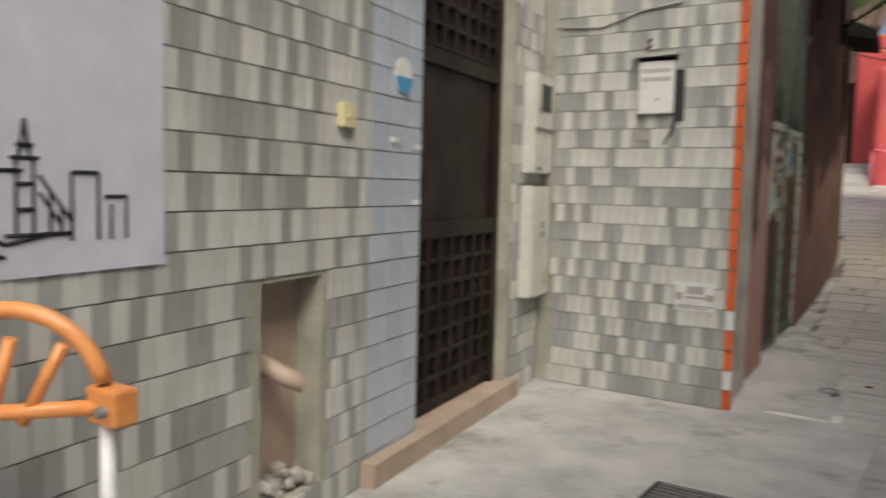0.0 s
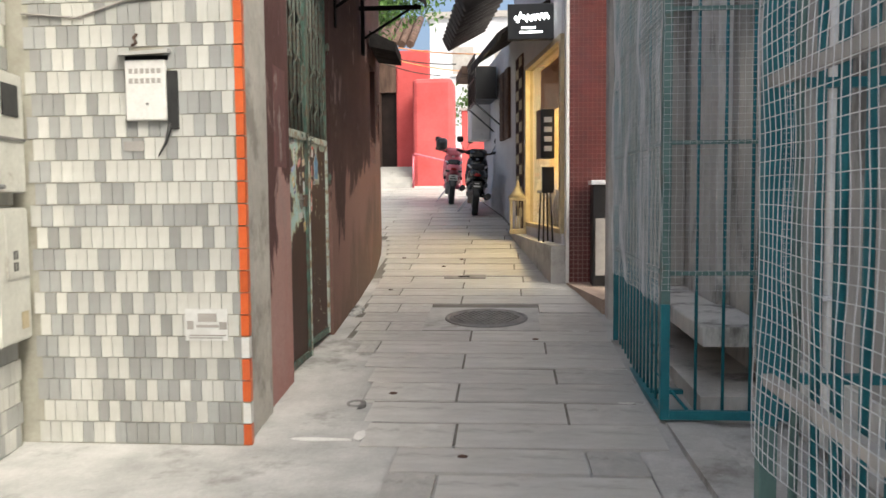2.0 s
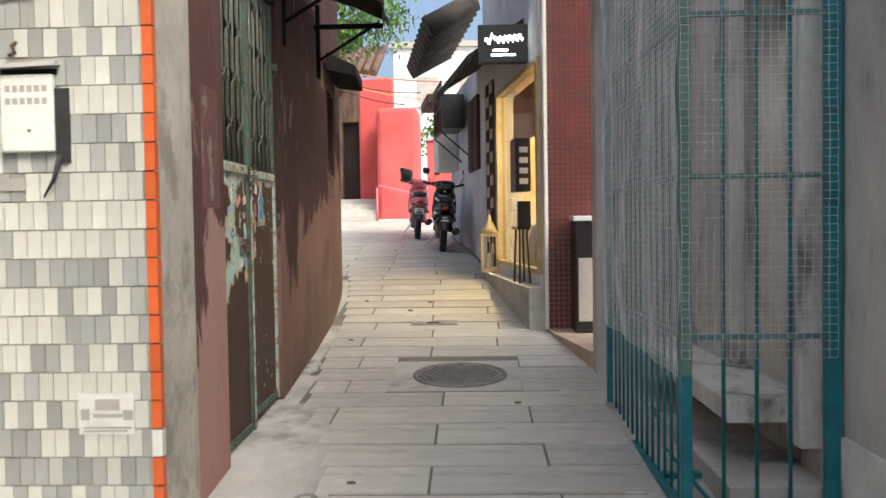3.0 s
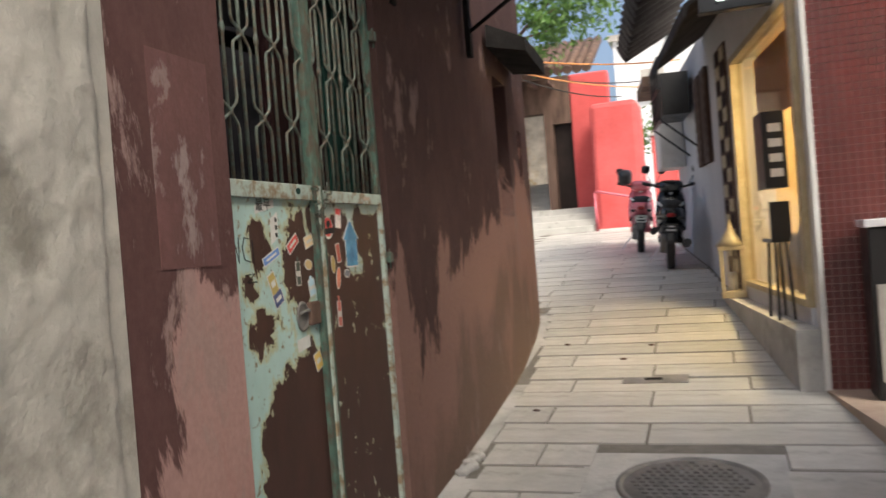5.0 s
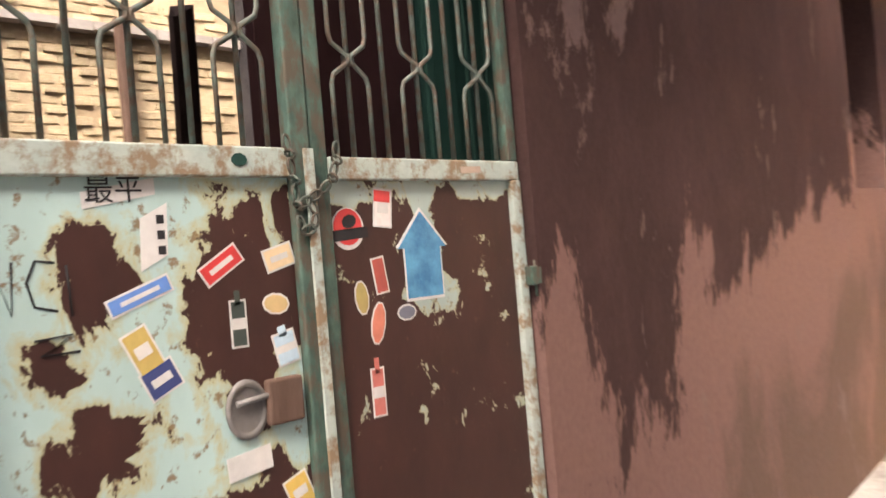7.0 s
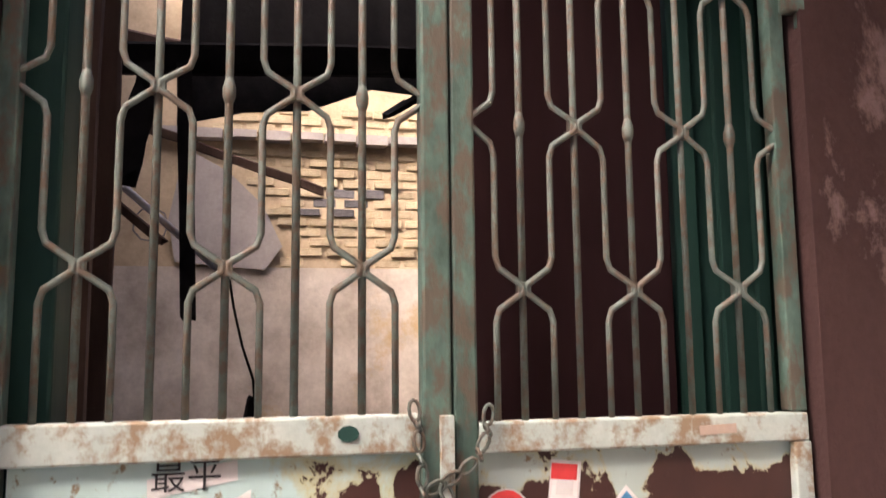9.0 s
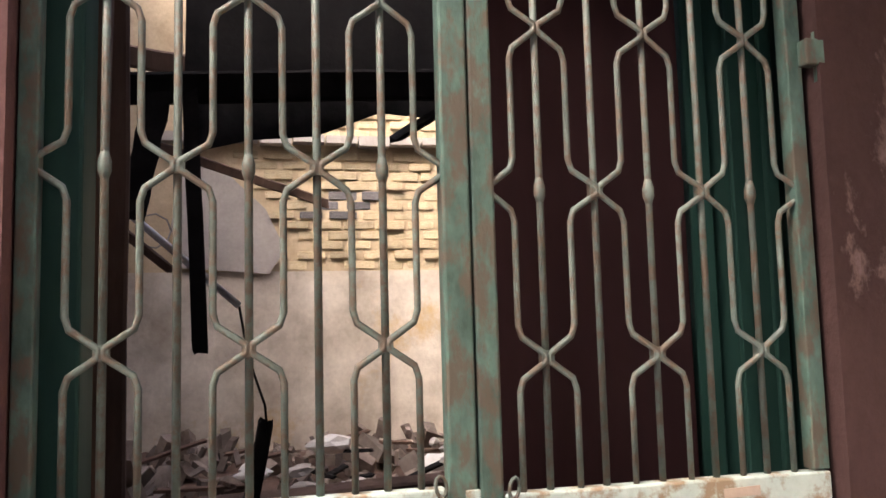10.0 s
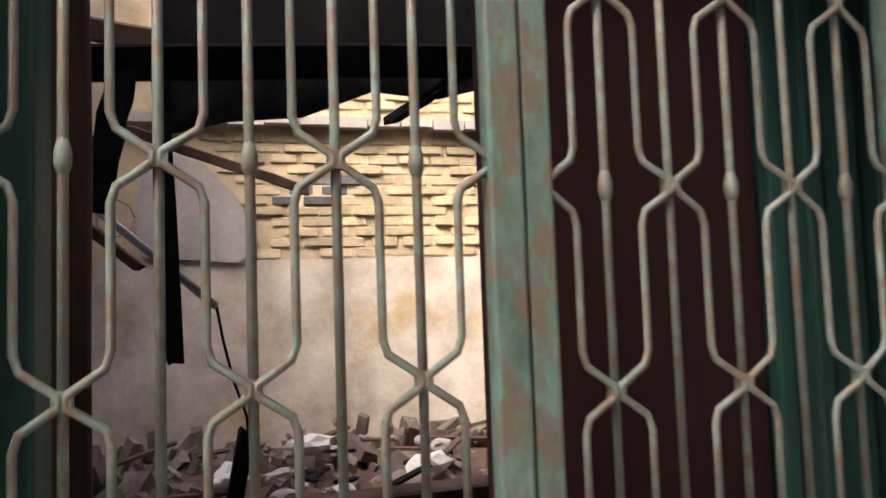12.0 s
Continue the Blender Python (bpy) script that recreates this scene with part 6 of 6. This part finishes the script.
setting("red_block_foot", B(-0.96, 0.14, 22.36, 22.40, 1.35, 1.52), "old_white", "flaked white foot of the red wall", "wall")
vent = thing("ceramic_vent", (0.75, 24.98, 3.1), "green glazed ceramic vent block in the wall", "vent")
part("frame", B(0.45, 0.95, 24.96, 24.998, 2.95, 3.45, bevel=0.01), "char_and_shade", vent)
for a in range(5):
    t = 2 * math.pi * a / 5
    part("petal", T([(0.70 + 0.10 * math.cos(t) + 0.07 * math.cos(k), 24.945, 3.2 + 0.10 * math.sin(t) + 0.07 * math.sin(k)) for k in np.linspace(0, 6.28, 10)], 0.018, 5), "leaf", vent)
setting("wall_red_cap", B(0.15, 1.65, 24.95, 25.35, 3.75, 3.83, bevel=0.01), "patch", "grey coping on the boundary wall", "coping")
far = thing("distant_house", (1.5, 44, 2), "pale distant house beyond the lane", "house")
part("wall", B(-2.5, 6, 44, 48, 1.8, 10.5), "white_wall", far)
part("roof_edge", B(-2.7, 6.2, 43.8, 48.2, 10.5, 10.8), "patch", far)
for k in range(3):
    w = part("window", B(-1.3 + 2.2 * k, -0.2 + 2.2 * k, 43.96, 43.99, 7.6, 9.0), "patch", far)
    part("sill", B(-1.4 + 2.2 * k, -0.1 + 2.2 * k, 43.85, 43.995, 7.48, 7.58), "white", w)
house = thing("tiled_roof_house", (-4, 28, 2), "old house with a low brown tiled roof", "house")
part("wall", B(-9, -1.7, 28, 32, 1.5, 6.0), "ochre", house, "pale ochre wall")
for k in range(30):
    part("roof_tile", T([(-9 + 0.26 * k, 26.3, 5.95), (-9 + 0.26 * k, 29.5, 7.4)], 0.13, 6), "timber", house)
# yard wall that closes the far bend
setting("wall_bend", prism(bmesh.new(), [(-9, 16.5), (-3.2, 16.5), (-3.2, 16.7), (-9, 16.7)], 0.8, 4.0), "ochre", "sunlit ochre yard wall round the bend", "wall")

# tree over the wall
tree = thing("tree", (-3.4, 21.5, 1.4), "leafy tree leaning over the lane", "tree")
part("trunk", T([(-3.4, 21.5, 1.3), (-3.3, 21.4, 3.2), (-2.9, 21.2, 4.8), (-2.2, 20.9, 6.0)], 0.16, 9, 0.07), "timber", tree)
for e in ((-1.2, 20.6, 6.1), (-0.7, 21.3, 6.9), (-1.9, 20.3, 7.2), (-3.2, 21.6, 7.4), (-1.4, 20.7, 5.7)):
    part("limb", T([(-2.6, 21.05, 5.3), ((-2.6 + e[0]) / 2, (21.05 + e[1]) / 2, (5.3 + e[2]) / 2 + 0.15), e], 0.05, 6, 0.012), "timber", tree)
verts, faces = [], []
for k in range(5200):
    c = random.choice([(-1.35, 20.8, 6.1), (-0.95, 21.1, 6.8), (-1.9, 20.5, 6.9), (-2.9, 21.4, 7.2), (-1.55, 20.9, 5.75), (-0.6, 21.0, 6.2)])
    p = Vector(c) + Vector((random.gauss(0, 0.36), random.gauss(0, 0.42), random.gauss(0, 0.30)))
    if noise.noise(p * 2.2) < -0.12:
        continue
    s = random.uniform(0.05, 0.10)
    rot = Euler((random.uniform(0, 6), random.uniform(0, 6), random.uniform(0, 6))).to_matrix()
    b = len(verts)
    verts += [p + rot @ Vector(v) * s for v in ((-1, 0, 0), (0, -0.42, 0.1), (1, 0, 0), (0, 0.42, 0.1))]
    faces += [(b, b + 1, b + 2), (b, b + 2, b + 3)]
me = bpy.data.meshes.new("crown")
me.from_pydata(verts, [], faces)
me.materials.append(M["leaf"])
part("crown", me, "leaf", tree)
verts, faces = [], []
bush = thing("bush", (1.2, 27, 2), "green bush behind the boundary wall", "bush")
part("stem", T([(1.0, 27, 1.5), (1.0, 27, 3.8)], 0.06, 6, 0.03), "timber", bush)
for k in range(1800):
    p = Vector((0.9, 27, 4.1)) + Vector((random.gauss(0, 0.5), random.gauss(0, 0.4), random.gauss(0, 0.35)))
    s = random.uniform(0.06, 0.11)
    rot = Euler((random.uniform(0, 6), random.uniform(0, 6), random.uniform(0, 6))).to_matrix()
    b = len(verts)
    verts += [p + rot @ Vector(v) * s for v in ((-1, 0, 0), (0, -0.42, 0.1), (1, 0, 0), (0, 0.42, 0.1))]
    faces += [(b, b + 1, b + 2), (b, b + 2, b + 3)]
me = bpy.data.meshes.new("crown")
me.from_pydata(verts, [], faces)
me.materials.append(M["leaf"])
part("crown", me, "leaf", bush)

# awning, bracket and wires on the red wall
cn = thing("lean_to_canopy", (0.2, 7.8, 2.9), "dark rusted sheet canopy on brackets above the gate", "canopy")
bm = bmesh.new()
rowsv = []
for i in range(35):
    y = 7.05 + 0.0725 * i
    wave = 0.018 * math.cos(math.pi * i)
    edge = 0.70 + 0.05 * noise.noise(Vector((i * 0.23, 0, 1)))
    droop = 0.05 * noise.noise(Vector((i * 0.17, 4, 1)))
    rowsv.append([bm.verts.new((0.10, y, 3.52 + wave)), bm.verts.new((0.4, y, 3.42 + wave)), bm.verts.new((edge, y, 3.29 + wave + droop)), bm.verts.new((edge + 0.005, y, 3.22 + wave + droop))])
for a, b in zip(rowsv, rowsv[1:]):
    for k in range(3):
        bm.faces.new((a[k], a[k + 1], b[k + 1], b[k]))
bmesh.ops.solidify(bm, geom=bm.faces[:], thickness=0.012)
part("sheet", bm, "awning", cn)
for y in (8.0, 9.4):
    part("bracket", T([(0.07, y, 2.92), (0.62, y, 3.25)], 0.014, 6), "char_and_shade", cn)
    part("rafter", B(0.02, 0.66, y - 0.02, y + 0.02, 3.20, 3.24), "char_and_shade", cn)
    part("wall_plate", B(0.04, 0.075, y - 0.03, y + 0.03, 2.75, 3.42), "char_and_shade", cn)
cn2 = thing("window_hood", (0.05, 10.6, 2.95), "crumbling dark hood over the small window", "hood")
part("slab", prism(bmesh.new(), [(0.02, 10.0), (0.30, 10.1), (0.22, 11.2), (-0.08, 11.25)], [2.95, 2.90, 2.92, 2.97], [3.12, 3.0, 3.04, 3.14]), "char_and_shade", cn2)
for k, (z, c, e) in enumerate(((5.0, "orange", (1.2, 18.0, 4.2)), (4.85, "orange", (0.6, 20.0, 4.15)), (5.25, "awning", (0.2, 22.4, 4.7)), (4.6, "awning", (-0.2, 22.3, 4.4)))):
    a = Vector((-1.6, 14.2 + k, 4.0 + 0.08 * k))
    e = Vector(e)
    solid("overhead_wire", T([a.lerp(e, t) + Vector((0, 0, -0.5 * t * (1 - t))) for t in np.linspace(0, 1, 9)], 0.012, 5), c, "sagging overhead cable across the lane", "cable", "overhead wires")
